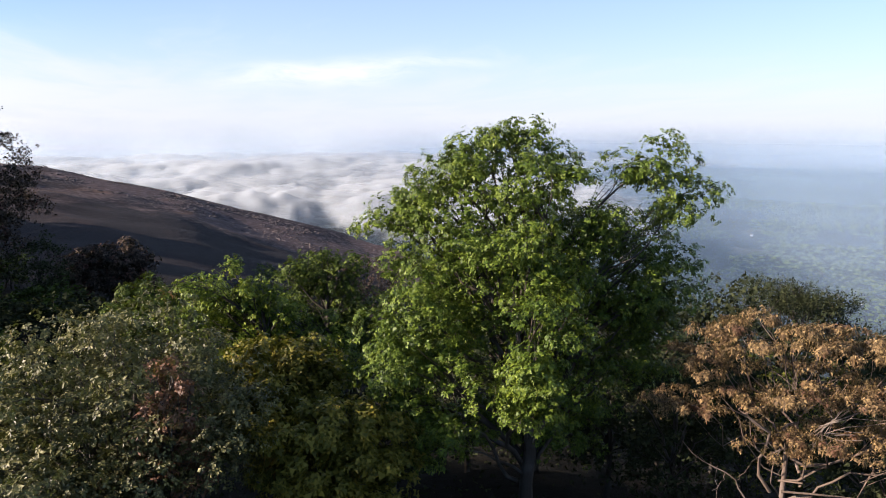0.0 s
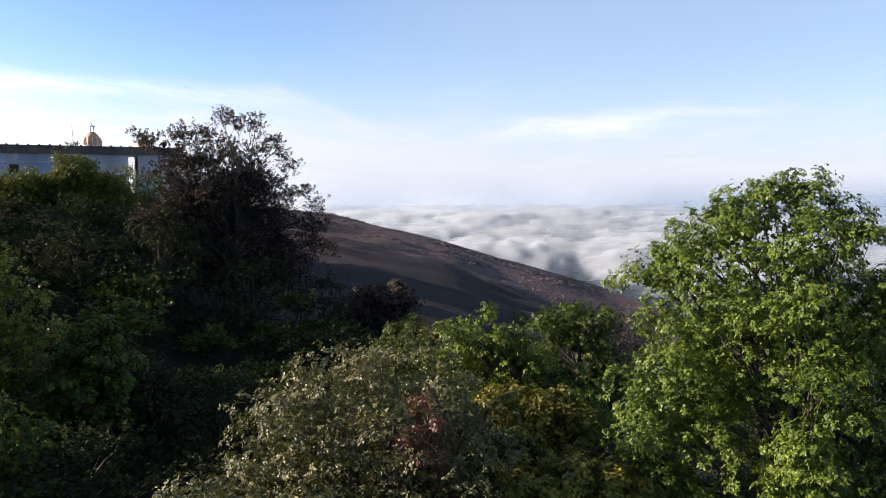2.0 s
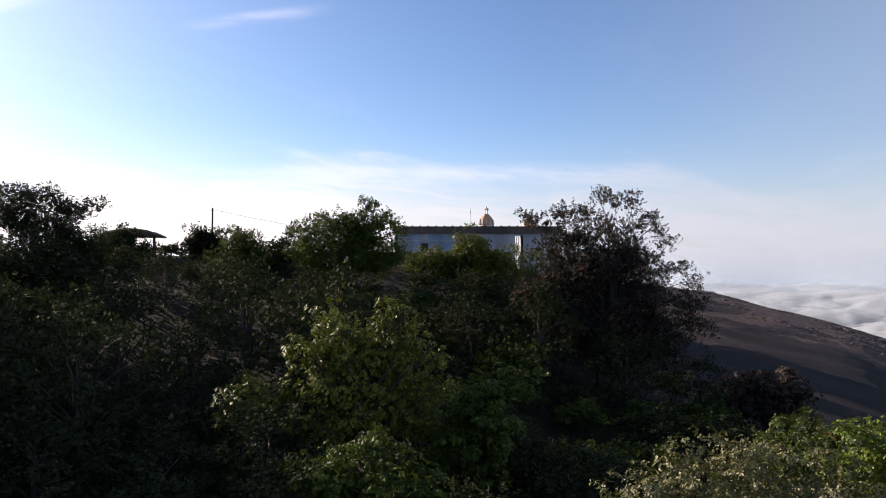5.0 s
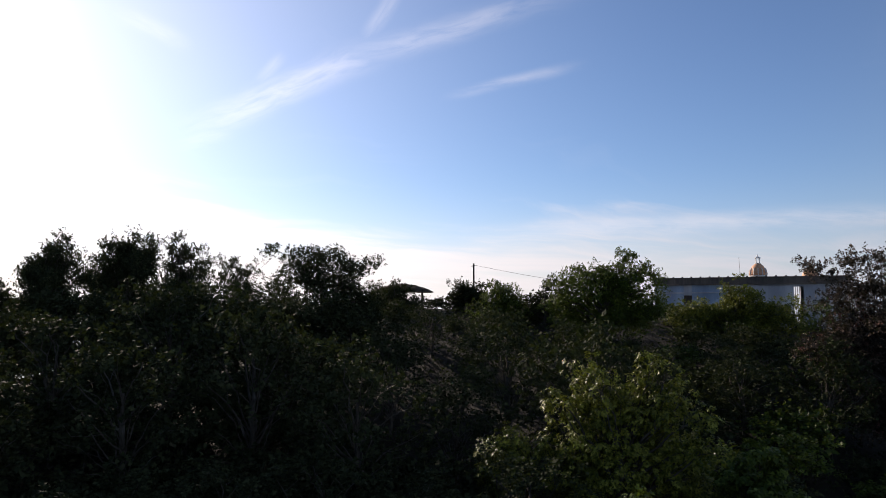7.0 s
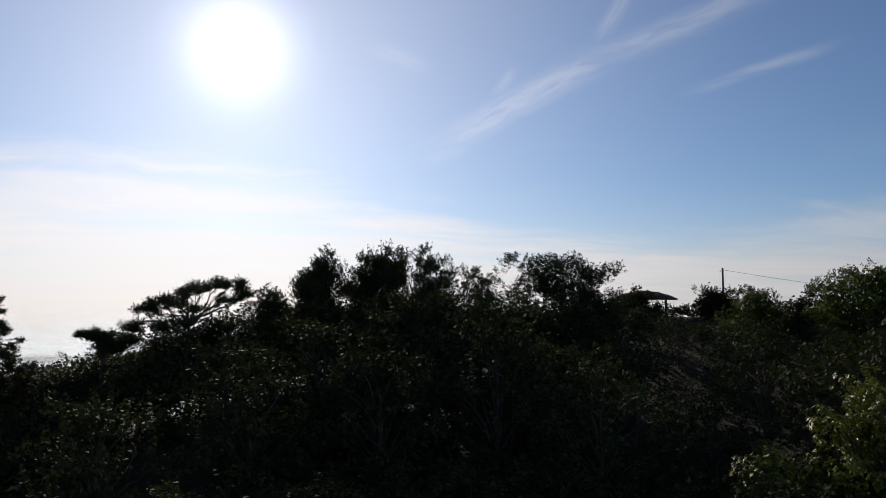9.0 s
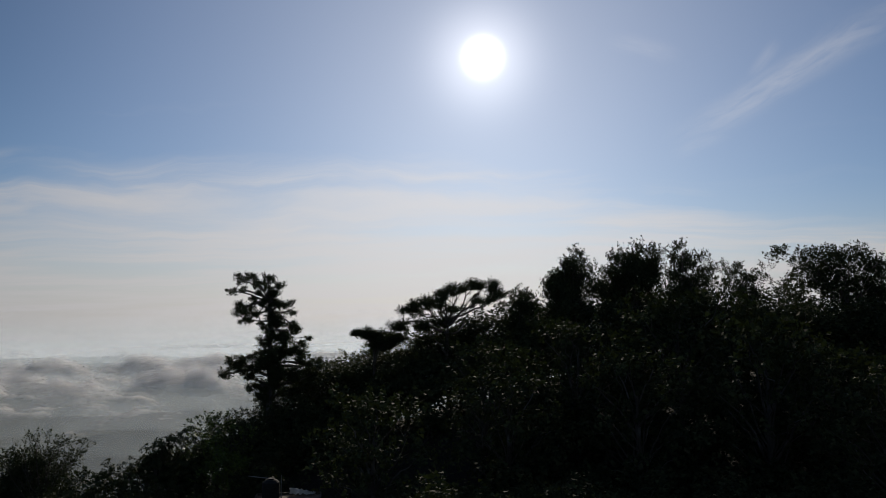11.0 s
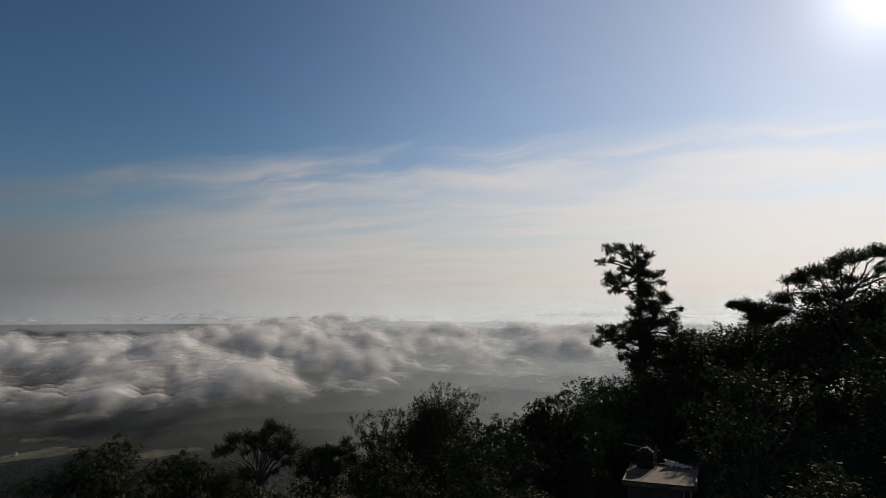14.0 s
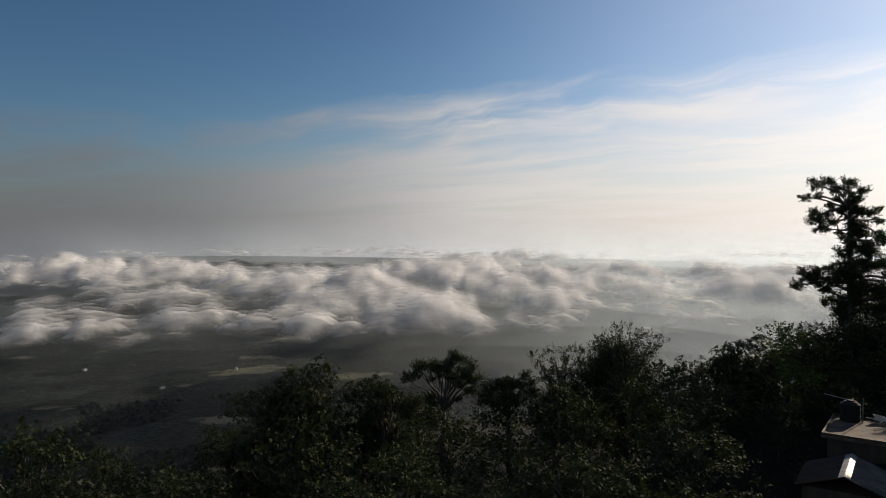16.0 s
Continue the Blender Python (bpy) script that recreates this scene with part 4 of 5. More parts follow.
HERO = [(px * 0.93, py, pz - z - 0.05, r, r * 0.9) for px, py, pz, r in HERO_TOP + HERO_RIGHT + HERO_FRONT + HERO_BACK]
HERO = [(a, b, h + 0.20 * max(0.0, min(1.0, (h + z - 9.5) / 1.5)), r, q) for a, b, h, r, q in HERO]
tree("great_tree", pose(x, y, z, 0, 0, -7.2), "tall spreading broadleaf tree with bright green rosettes of leaves", HERO, 9.0 - z, 0.30, LEAF_BRIGHT, 5, 43000, 6, 0.110, 0.27, 0.22, 3.0, inner=0.74, droop=0.2, twigs=3, heads=7, each_limb=True, kite=False, spread=0.74, core=0.72, fill=0.16)

# dry rust-brown tree
x, y, z = spot(-27, 23)
DRY = [(-1.9, 0, 7.6, 1.1, 0.35), (-0.3, 0.2, 8.0, 1.3, 0.4), (1.4, 0.3, 7.9, 1.2, 0.35), (2.9, 0.4, 7.5, 1.2, 0.35), (-2.7, 0.2, 6.8, 1.0, 0.4), (0.4, -0.8, 6.8, 1.3, 0.4), (2.4, -0.6, 6.5, 1.3, 0.4), (-1.1, -0.9, 6.0, 1.1, 0.4), (4.2, 0.2, 6.6, 1.2, 0.4), (-3.2, -0.4, 5.6, 0.7, 0.3), (3.4, 0.5, 5.4, 1.1, 0.35), (1.6, -0.4, 5.3, 1.0, 0.3), (-0.3, -0.6, 4.9, 0.9, 0.3), (4.9, 0.0, 5.4, 1.0, 0.35)]
DRY_BARE = [(-2.0, -1.0, 2.6), (-2.9, -0.8, 4.4), (1.9, -1.2, 3.4), (3.6, -0.6, 3.0), (4.6, 0.2, 4.4), (2.8, 0.6, 1.9)]
tree("dry_tree", pose(x, y, z, 0, 0, -27), "dry tree with rust-brown leaves and pale crooked bare limbs", [(a, b, c - z, r * 1.12, h * 0.62) for a, b, c, r, h in DRY], 4.6 - z, 0.15, LEAF_RUST, 8, 11000, 6, 0.110, 0.15, 0.20, 5.0, kite=False, heads=11, spread=1.1, ragged=0.62, core=0.2, droop=0.35, bark=BARK_PALE, twigs=8, fork=0.55, each_limb=True, crook=0.55, bare=[(a, b, c - z) for a, b, c in DRY_BARE])

# olive-grey tree, yellow-green trees and low crowns below the drone
def single(name, label, az, d, el, w, mat, seed, sprigs, length=0.15, n=18, low=0.25, **kw):
    x, y, z = spot(az, d)
    h = EYE_Z + d * math.tan(radians(el)) - z
    crown = np.array(round_crown(np.random.default_rng(seed), h, w, int(n * 1.9), low, size=0.145))
    crown[:, 2] *= h / np.max(crown[:, 2] + 0.95 * crown[:, 4])
    return tree(name, pose(x, y, z, 0, 0, az), label, crown, h * 0.62, 0.02 * h, mat, seed, sprigs, 6, length * 1.2, 0.25, 0.24, 3.0, heads=6, twigs=3, sides=4, kite=mat is LEAF_OLIVE, fill=0.14, spread=0.72, **kw)


single("olive_tree", "rounded tree with small glossy olive-grey leaves", 26, 22, -13.0, 8.6, LEAF_OLIVE, 21, 14000, 0.098, 26)
single("olive_tree", "low rounded tree with small glossy olive-grey leaves", 36, 18, -22, 5.5, LEAF_OLIVE, 22, 5500, 0.105, 18)
single("red_leaved_tree", "small tree with reddish brown and yellow leaves", 21.8, 19.5, -16.8, 1.9, LEAF_RED, 23, 1200, 0.11)
single("yellow_tree", "yellow-green tree with a loose crown", 13.5, 25, -16.2, 5.4, LEAF_AUTUMN, 24, 5200, 0.16)
single("yellow_tree", "low yellow-green tree under the great tree", 9, 21, -21, 5.0, LEAF_AUTUMN, 25, 4000, 0.16)
single("broadleaf_bush", "bright green broad-leaved bush", 21.5, 44, -11.2, 7.0, LEAF_BUSH, 28, 5000, 0.18, 16, 0.05)
single("yellow_tree", "small dull green tree with loose sprays", 46.8, 32.5, -9.6, 3.8, LEAF_BUSH, 31, 2600, 0.17, 14, 0.1)
single("brown_tree", "dark purplish brown small tree on the slope", 25.3, 60, -8.2, 6.6, LEAF_PURPLE, 35, 3200, 0.20, 20, 0.0)

# single trees that stand out: kind, bearing, distance, reach, width
SHOULDER_TREES = [('green', 14, 56, -10.4, 1.2), ('purple', 22.8, 58, -10.6, 0.9), ('purple', 28.0, 58, -8.8, 0.9), ('dark', 29.8, 56, -7.4, 0.9), ('dark', 9.5, 66, -9.6, 1.1), ('purple', 6.5, 60, -10.2, 1.0),
                  ('green', 3, 50, -11.5, 1.0), ('dark', -12, 48, -12.5, 1.2), ('dark', -21.8, 40, -10.9, 0.9), ('flat', -27, 45, -10.6, 1.0), ('dark', -31, 38, -14, 1.0), ('dark', -20, 34, -16, 0.9),
                  ('dark', 0, 36, -15, 1.1), ('dark', -36, 34, -14, 1.1), 
                  ]
CREST_TREES = [('green', 41, 80, 0.8, 0.9), ('shade', 70.2, 82, 1.0, 1.0), ('shade', 71.8, 80, 1.1, 1.0), ('shade', 73.3, 80, 1.0, 1.0), ('shade', 74.8, 80, 1.3, 1.0),
               
               
               ('dark', 117, 70, -2.9, 1.3), ('dark', 112, 66, -2.0, 1.4)]
# dark trees here carry their backlit shade in the leaf colour
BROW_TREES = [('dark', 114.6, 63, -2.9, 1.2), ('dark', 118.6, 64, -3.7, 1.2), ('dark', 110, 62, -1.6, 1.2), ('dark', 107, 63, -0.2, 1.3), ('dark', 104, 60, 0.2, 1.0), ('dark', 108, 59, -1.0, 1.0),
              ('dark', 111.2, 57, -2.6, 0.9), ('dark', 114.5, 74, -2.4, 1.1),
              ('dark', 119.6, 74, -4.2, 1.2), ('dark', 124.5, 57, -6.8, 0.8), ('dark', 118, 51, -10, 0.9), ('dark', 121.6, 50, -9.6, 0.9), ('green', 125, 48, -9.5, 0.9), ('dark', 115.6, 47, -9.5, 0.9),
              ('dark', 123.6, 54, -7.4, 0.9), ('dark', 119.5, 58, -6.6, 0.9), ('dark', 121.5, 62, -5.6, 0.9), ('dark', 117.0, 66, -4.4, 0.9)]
SLOPE_TREES = [('dark', 126, 42, -12.5, 0.8), ('dark', 114, 41, -12, 0.9), ('dark', 4, 27, -19, 0.9), ('dark', -2, 30, -17, 1.0), ('dark', -8, 31, -16.5, 1.0), ('dark', -14, 30, -17, 1.0),
               ('dark', -19, 28, -18, 0.9), ('dark', -24, 31, -16, 0.9), ('dark', -34, 27, -17, 1.0), ('dark', -6, 38, -14, 1.1), ('dark', -17, 40, -13, 1.1), 
               ('green', 125.5, 52, -7.0, 1.0), 
               ]
EASTERN_TREES = [('dark', 176.0, 40, -16.3, 0.7), ('dark', 181.5, 41, -13.6, 0.9), ('green', 171.5, 40, -18.2, 0.8)]
for table in (SHOULDER_TREES, CREST_TREES, BROW_TREES, SLOPE_TREES, EASTERN_TREES):
    for row in table:
        plant(*row)

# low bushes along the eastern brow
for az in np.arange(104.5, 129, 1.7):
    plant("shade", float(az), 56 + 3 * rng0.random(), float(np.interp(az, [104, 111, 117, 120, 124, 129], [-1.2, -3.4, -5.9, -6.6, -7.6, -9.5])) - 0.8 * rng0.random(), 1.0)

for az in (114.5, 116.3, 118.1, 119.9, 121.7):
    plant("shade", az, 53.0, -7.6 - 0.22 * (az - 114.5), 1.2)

# bushes that close the near slope
for d, az0, az1 in ((25.5, 60, 111), (30, 62, 110), (34.5, 58, 110), (24, 38, 51), (28, 37, 46), (33, 36, 44), (38, 36, 58), (27, 131, 178), (33, 131, 184)):
    az = az0 + 1.0
    while az < az1:
        g = spot(az, d)[2]
        tall = min(4.0 + 3.0 * rng0.random(), EYE_Z - float(np.interp(az, [50, 58, 100, 126, 150, 165, 180], [0.27, 0.20, 0.22, 0.24, 0.27, 0.30, 0.35])) * d - g)
        if tall > 1.2:
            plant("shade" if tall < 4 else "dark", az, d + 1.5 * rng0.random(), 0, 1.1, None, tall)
        az += math.degrees(4.0 / d) * (0.85 + 0.3 * rng0.random())

# trees with a form of their own; each head: bearing, height and half-width in degrees, as seen from the drone"s place
def formed(name, label, d, mat, twigs, habit, shape, trunk=None, seed=0):
    az0 = sum(h[0] for h in shape) / len(shape)
    x, y, z = spot(az0, d)
    rng = np.random.default_rng(seed)
    flat = {"open": 0.80, "flat": 0.48, "upright": 1.1, "twiggy": 1.2, "round": 0.95}[habit]
    grow = {"open": 0.92, "flat": 0.80, "upright": 1.0, "twiggy": 1.0, "round": 1.05}[habit]
    between = {"open": 0.5, "flat": 0.30, "upright": 0.95, "twiggy": 0.6, "round": 0.85}[habit]
    clumps = []
    for az, el, r in shape:
        size = d * math.tan(radians(r)) * grow
        clumps.append((d * math.tan(radians(az0 - az)), rng.normal(0, 0.5 * size), EYE_Z + d * math.tan(radians(el)) - z - 0.15 * size, size, size * flat))
    top = max(c[2] for c in clumps)
    wide = max(c[0] for c in clumps) - min(c[0] for c in clumps)
    low = min(c[2] for c in clumps)
    # looser foliage between each head and the heart of the crown
    heart = np.array([np.mean([c[0] for c in clumps]), 0.6, 0.35 * top + 0.65 * low])
    if habit == "open":
        for c in clumps[:]:
            for u in (0.55,):
                clumps.append((c[0] * (1 - u) + rng.normal(0, 0.2), c[1] * (1 - u), c[2] - 0.25 * abs(c[0]) * u + rng.normal(0, 0.15), c[3] * 0.55, c[4] * 0.45))
    for c in clumps[:] if habit != "open" else ():
        for u in (0.3,) if habit == "flat" else (0.28, 0.55):
            q = np.array(c[:3]) * (1 - u) + heart * u + rng.normal(0, 0.25 * c[3], 3)
            clumps.append((q[0], q[1] + 1.2 * c[3] * u, min(q[2], c[2] - 0.3 * c[4]), c[3] * between, c[4] * between))
    if habit not in ("flat", "open"):
        for _ in range(18):
            h = clumps[rng.integers(len(shape))]
            size = min(0.16 * wide + 0.7, 1.7) * (0.8 + 0.4 * rng.random())
            clumps.append((h[0] * 0.9, 0.8 + rng.random(), max(1.0, (h[2] - size) * (0.35 + 0.55 * rng.random())), size, size * 0.9))
    near = (0.11 + 0.0013 * d) * (0.72 if habit in ("open", "flat") else 1.0)
    if habit == "round" and d < 50:
        twigs = int(twigs * 1.15)
    return tree(name, pose(x, y, z, 0, 0, az0), label, clumps, trunk or (0.72 * top if habit != "flat" else 0.8 * low + 0.2 * top), 0.12 + 0.012 * top, mat, seed + 300, twigs, 7, near,
                0.30 if habit == "twiggy" else 0.38 if d > 50 else 0.29, 0.26, 3.0 if d < 50 else 1.0, kite=False, droop=0.2, spray=0.75 if habit in ("twiggy", "upright") else 0.6 if habit in ("open", "flat") else 0.36 if d > 50 else 0.0, up=1.5 if habit in ("twiggy", "upright") else 0.35,
                fill={"open": 0.03, "round": 0.14, "upright": 0.10, "flat": 0.0, "twiggy": 0.08}[habit], core=0.62, heads={"open": 6, "round": 5, "upright": 4, "flat": 6, "twiggy": 3}[habit],
                spread=1.05 if habit in ("open", "flat") else 0.85, ragged=0.85 if habit in ("open", "flat") else 1.0, twigs=5 if habit == "twiggy" else 3, sides=4, crook=0.34 if habit == "flat" else 0.22, heart=0.1 if habit in ("open", "flat") else 0.45, fork={"flat": 0.75, "open": 0.86}.get(habit, 0.5))


# the dark forms stand against the sun; that shade is in their leaf colour
FORMS = [
    ("umbrella_tree", "small flat-topped umbrella-shaped tree on the brow", 60, LEAF_SHADED, 2600, "flat", [(115, -1.4, 0.5), (114.3, -1.3, 0.6), (113.5, -1.5, 0.6), (112.6, -1.9, 1), (113.3, -2.2, 0.7)]),
    ("umbrella_tree", "wide umbrella-shaped tree with open level boughs", 58, LEAF_SHADED, 3800, "flat", [(111.7, -0.6, 0.8), (111, 0.3, 0.8), (110.2, 0.8, 0.8), (109.1, 1.1, 0.9), (108.2, 1.8, 0.7), (107.2, 2.1, 0.8), (106, 2.4, 0.8), (104.8, 2.4, 0.8), (104, 1.6, 0.7), (108.6, -0.4, 0.8), (107.4, 0.6, 0.6), (110.1, -0.7, 0.8), (105.3, 1.2, 0.6)]),
    ("broadleaf_tree", "dark rounded tree on the crest", 58, LEAF_SHADED, 2200, "round", [(102.6, 1, 1), (101.6, 1.2, 1), (102.1, 1.5, 0.7), (101.5, -0.3, 1.2)]),
    ("upright_tree", "dark upright tree with ragged pointed plumes", 56, LEAF_SHADED, 6500, "upright", [(97.9, 4.7, 0.5), (98.6, 4.2, 0.4), (97, 3.4, 0.6), (99.2, 3.2, 0.5), (100, 2.3, 0.5), (97.9, 3.6, 0.7), (98.8, 2.1, 0.9), (96.8, 2, 0.9), (99.4, 0.8, 1.2)]),
    ("upright_tree", "dark upright tree with several leafy heads", 57, LEAF_SHADED, 6500, "upright", [(94.6, 4.5, 0.6), (92.9, 4.9, 0.6), (93.7, 3.9, 0.7), (91.9, 4.3, 0.6), (95.3, 3.3, 0.6), (91.5, 3.1, 0.7), (93.1, 2.7, 1.2), (94.9, 1.8, 1.1)]),
    ("twiggy_tree", "tree with a fan of upright leafy twigs", 56, LEAF_SHADED, 4200, "twiggy", [(90.9, 4.5, 0.5), (89.9, 4.7, 0.5), (88.9, 4.1, 0.6), (88.1, 3.4, 0.5), (90.3, 3.4, 0.8), (89, 2.5, 0.9)]),
    ("twiggy_tree", "half-bare tree with upright twigs and sparse leaves", 56, LEAF_SHADED, 2600, "twiggy", [(86.9, 3.5, 0.4), (86, 3.7, 0.4), (85.2, 3, 0.4), (84.3, 3, 0.5), (86.4, 2.2, 0.7), (84.9, 1.6, 0.8)]),
    ("broadleaf_tree", "dense rounded dark tree beside the pavilion", 58, LEAF_SHADED, 6000, "round", [(83.1, 4.1, 0.7), (81.8, 4.2, 0.7), (80.6, 4.4, 0.7), (79.4, 4, 0.7), (78.3, 4.2, 0.7), (77.1, 3.5, 0.7), (76, 3.3, 0.7), (75.1, 3.5, 0.5), (82.1, 2.8, 1.2), (79.4, 2.5, 1.4), (76.7, 2, 1.1)]),
    ("broadleaf_bush", "dark bush growing before the pavilion", 80, LEAF_SHADED, 1500, "round", [(73.7, 2.1, 0.3), (73.2, 2.3, 0.2), (74, -0.1, 0.8), (72.2, -0.1, 0.8), (74.9, 0.6, 0.8)]),
    ("broadleaf_bush", "dark rounded bush beneath the utility pole", 80, LEAF_SHADED, 2000, "round", [(68.7, 1.5, 0.6), (67.8, 1.8, 0.6), (67, 1.5, 0.7), (67.9, 0.8, 0.9)]),
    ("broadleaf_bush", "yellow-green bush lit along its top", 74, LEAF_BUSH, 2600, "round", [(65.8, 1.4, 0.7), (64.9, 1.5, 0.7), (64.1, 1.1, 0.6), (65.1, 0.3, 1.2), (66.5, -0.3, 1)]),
    ("broadleaf_bush", "dark spiky bush on the crest", 76, LEAF_SHADED, 1500, "round", [(63.1, 0.8, 0.4), (62.3, 0.9, 0.5), (61.4, 2, 0.4), (60.9, 2.2, 0.4), (60.8, 0.8, 0.8)]),
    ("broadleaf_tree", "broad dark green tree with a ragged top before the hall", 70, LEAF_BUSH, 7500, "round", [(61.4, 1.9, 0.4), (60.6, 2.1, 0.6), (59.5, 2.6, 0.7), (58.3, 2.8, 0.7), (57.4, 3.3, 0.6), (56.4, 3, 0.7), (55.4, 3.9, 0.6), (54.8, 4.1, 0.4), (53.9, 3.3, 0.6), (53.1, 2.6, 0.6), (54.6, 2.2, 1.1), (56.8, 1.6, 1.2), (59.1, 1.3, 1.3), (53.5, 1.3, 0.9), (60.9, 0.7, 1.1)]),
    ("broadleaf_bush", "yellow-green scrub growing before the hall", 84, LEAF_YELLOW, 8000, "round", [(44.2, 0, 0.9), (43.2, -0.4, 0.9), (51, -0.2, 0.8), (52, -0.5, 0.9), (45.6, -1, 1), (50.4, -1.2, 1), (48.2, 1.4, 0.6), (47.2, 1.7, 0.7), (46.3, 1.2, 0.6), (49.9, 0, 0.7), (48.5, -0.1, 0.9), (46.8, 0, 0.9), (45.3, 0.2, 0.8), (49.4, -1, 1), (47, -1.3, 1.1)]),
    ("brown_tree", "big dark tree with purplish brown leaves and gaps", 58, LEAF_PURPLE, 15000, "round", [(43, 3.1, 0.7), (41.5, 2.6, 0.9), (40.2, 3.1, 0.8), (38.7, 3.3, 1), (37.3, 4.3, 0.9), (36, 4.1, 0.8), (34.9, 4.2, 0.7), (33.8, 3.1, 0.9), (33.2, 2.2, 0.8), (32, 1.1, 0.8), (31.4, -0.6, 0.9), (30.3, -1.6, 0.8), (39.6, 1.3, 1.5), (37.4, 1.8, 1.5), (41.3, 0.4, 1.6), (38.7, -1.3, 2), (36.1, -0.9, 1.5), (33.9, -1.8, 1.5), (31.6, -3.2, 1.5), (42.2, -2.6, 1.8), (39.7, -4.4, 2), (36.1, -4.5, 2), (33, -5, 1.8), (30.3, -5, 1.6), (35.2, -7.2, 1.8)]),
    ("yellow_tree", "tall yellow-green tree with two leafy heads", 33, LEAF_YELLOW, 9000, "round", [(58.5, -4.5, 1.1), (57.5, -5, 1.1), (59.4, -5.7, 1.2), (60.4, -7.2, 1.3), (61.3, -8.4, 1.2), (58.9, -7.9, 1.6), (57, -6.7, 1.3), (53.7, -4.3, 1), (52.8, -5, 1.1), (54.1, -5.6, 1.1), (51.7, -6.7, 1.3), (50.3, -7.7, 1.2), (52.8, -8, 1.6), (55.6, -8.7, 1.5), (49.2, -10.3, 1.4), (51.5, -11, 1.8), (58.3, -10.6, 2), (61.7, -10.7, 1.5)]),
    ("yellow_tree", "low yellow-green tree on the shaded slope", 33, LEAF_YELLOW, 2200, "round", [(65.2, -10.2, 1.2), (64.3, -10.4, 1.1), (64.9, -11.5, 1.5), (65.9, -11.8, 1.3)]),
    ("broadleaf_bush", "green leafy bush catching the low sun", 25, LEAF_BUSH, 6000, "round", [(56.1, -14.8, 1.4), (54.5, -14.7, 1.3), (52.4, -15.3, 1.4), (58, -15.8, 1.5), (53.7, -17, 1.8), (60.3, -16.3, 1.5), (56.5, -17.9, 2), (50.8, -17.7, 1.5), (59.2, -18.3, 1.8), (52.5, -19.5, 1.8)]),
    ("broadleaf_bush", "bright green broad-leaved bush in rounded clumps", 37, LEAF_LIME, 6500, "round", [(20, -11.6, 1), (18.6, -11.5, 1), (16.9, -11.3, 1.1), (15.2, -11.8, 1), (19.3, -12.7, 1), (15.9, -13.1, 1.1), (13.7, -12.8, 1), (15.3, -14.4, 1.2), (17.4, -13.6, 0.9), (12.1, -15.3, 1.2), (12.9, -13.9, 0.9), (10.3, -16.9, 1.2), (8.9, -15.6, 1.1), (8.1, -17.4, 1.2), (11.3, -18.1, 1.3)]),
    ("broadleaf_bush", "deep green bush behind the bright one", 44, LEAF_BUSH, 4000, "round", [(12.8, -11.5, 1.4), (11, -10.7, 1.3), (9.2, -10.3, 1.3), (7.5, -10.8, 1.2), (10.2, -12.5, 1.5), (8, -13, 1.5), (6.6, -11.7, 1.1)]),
    ("broadleaf_tree", "broad dark tree at the edge of the valley", 42, LEAF_SHADED, 5000, "round", [(162.7, -11.8, 1.1), (161.1, -11.7, 1.1), (160.1, -12.6, 1.1), (163.4, -12.7, 1.3), (165.1, -13.4, 1.3), (166.6, -14, 1.2), (167.5, -14.3, 0.8), (161.5, -13.7, 1.8), (164.2, -14.6, 1.8), (158.6, -14.1, 1.5), (165.7, -15.6, 1.6)]),
    ("broadleaf_tree", "dark tree among others above the valley", 43, LEAF_SHADED, 2200, "round", [(157.6, -13.2, 0.8), (156.6, -12.8, 0.8), (155.5, -13.5, 0.9), (156.6, -14.4, 1.5), (154.4, -14.3, 1.1)]),
    ("crooked_tree", "open crooked tree with bare forked limbs", 42, LEAF_SHADED, 2600, "open", [(154, -12.3, 0.5), (153, -11.6, 0.6), (151.9, -11.3, 0.5), (151, -11.7, 0.5), (150.4, -10.9, 0.6), (149.5, -11.3, 0.6), (148.8, -12.3, 0.6), (149.9, -12.4, 0.6), (149, -13.3, 0.5), (152.3, -13.8, 0.5), (153.6, -15, 1.1)]),
    ("crooked_tree", "small open tree with a level crown", 43, LEAF_SHADED, 1800, "open", [(147.3, -12.7, 0.7), (145.9, -12.8, 0.8), (144.7, -12.3, 0.6), (146.2, -13.8, 0.9), (147.9, -13.9, 0.7), (144.2, -13.2, 0.5)]),
    ("twiggy_tree", "half-bare twiggy tree leaning over the slope", 46, LEAF_SHADED, 2400, "twiggy", [(143.7, -10.8, 0.5), (142.6, -10.4, 0.5), (141.5, -10.3, 0.5), (140.3, -9.8, 0.5), (143.3, -11.9, 0.6), (141.9, -11.7, 0.7), (142.1, -13.6, 1.1)]),
    ("upright_tree", "tall dark tree with pointed leafy heads", 46, LEAF_SHADED, 5500, "upright", [(137.3, -8.4, 0.6), (138.5, -8.9, 0.7), (139.4, -9.3, 0.6), (136.3, -8.8, 0.6), (135.2, -9.2, 0.6), (134.2, -9.1, 0.4), (137.7, -10.4, 1.3), (135.9, -10.6, 1.1), (139.2, -10.8, 1.1), (138.1, -12.7, 2), (135.4, -12.7, 1.7), (140.3, -13.6, 1.5)]),
    ("broadleaf_tree", "dark rounded tree below the hut", 50, LEAF_SHADED, 3600, "round", [(130.2, -9.3, 0.8), (129.1, -8.8, 0.8), (128.1, -8.9, 0.8), (127.2, -9.6, 0.7), (129.4, -10.6, 1.5), (131.9, -10.5, 0.9), (133, -10.9, 0.6), (127.2, -11.3, 1.4), (131.5, -12.3, 1.6)]),
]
for k, row in enumerate(FORMS):
    formed(*row, seed=k)
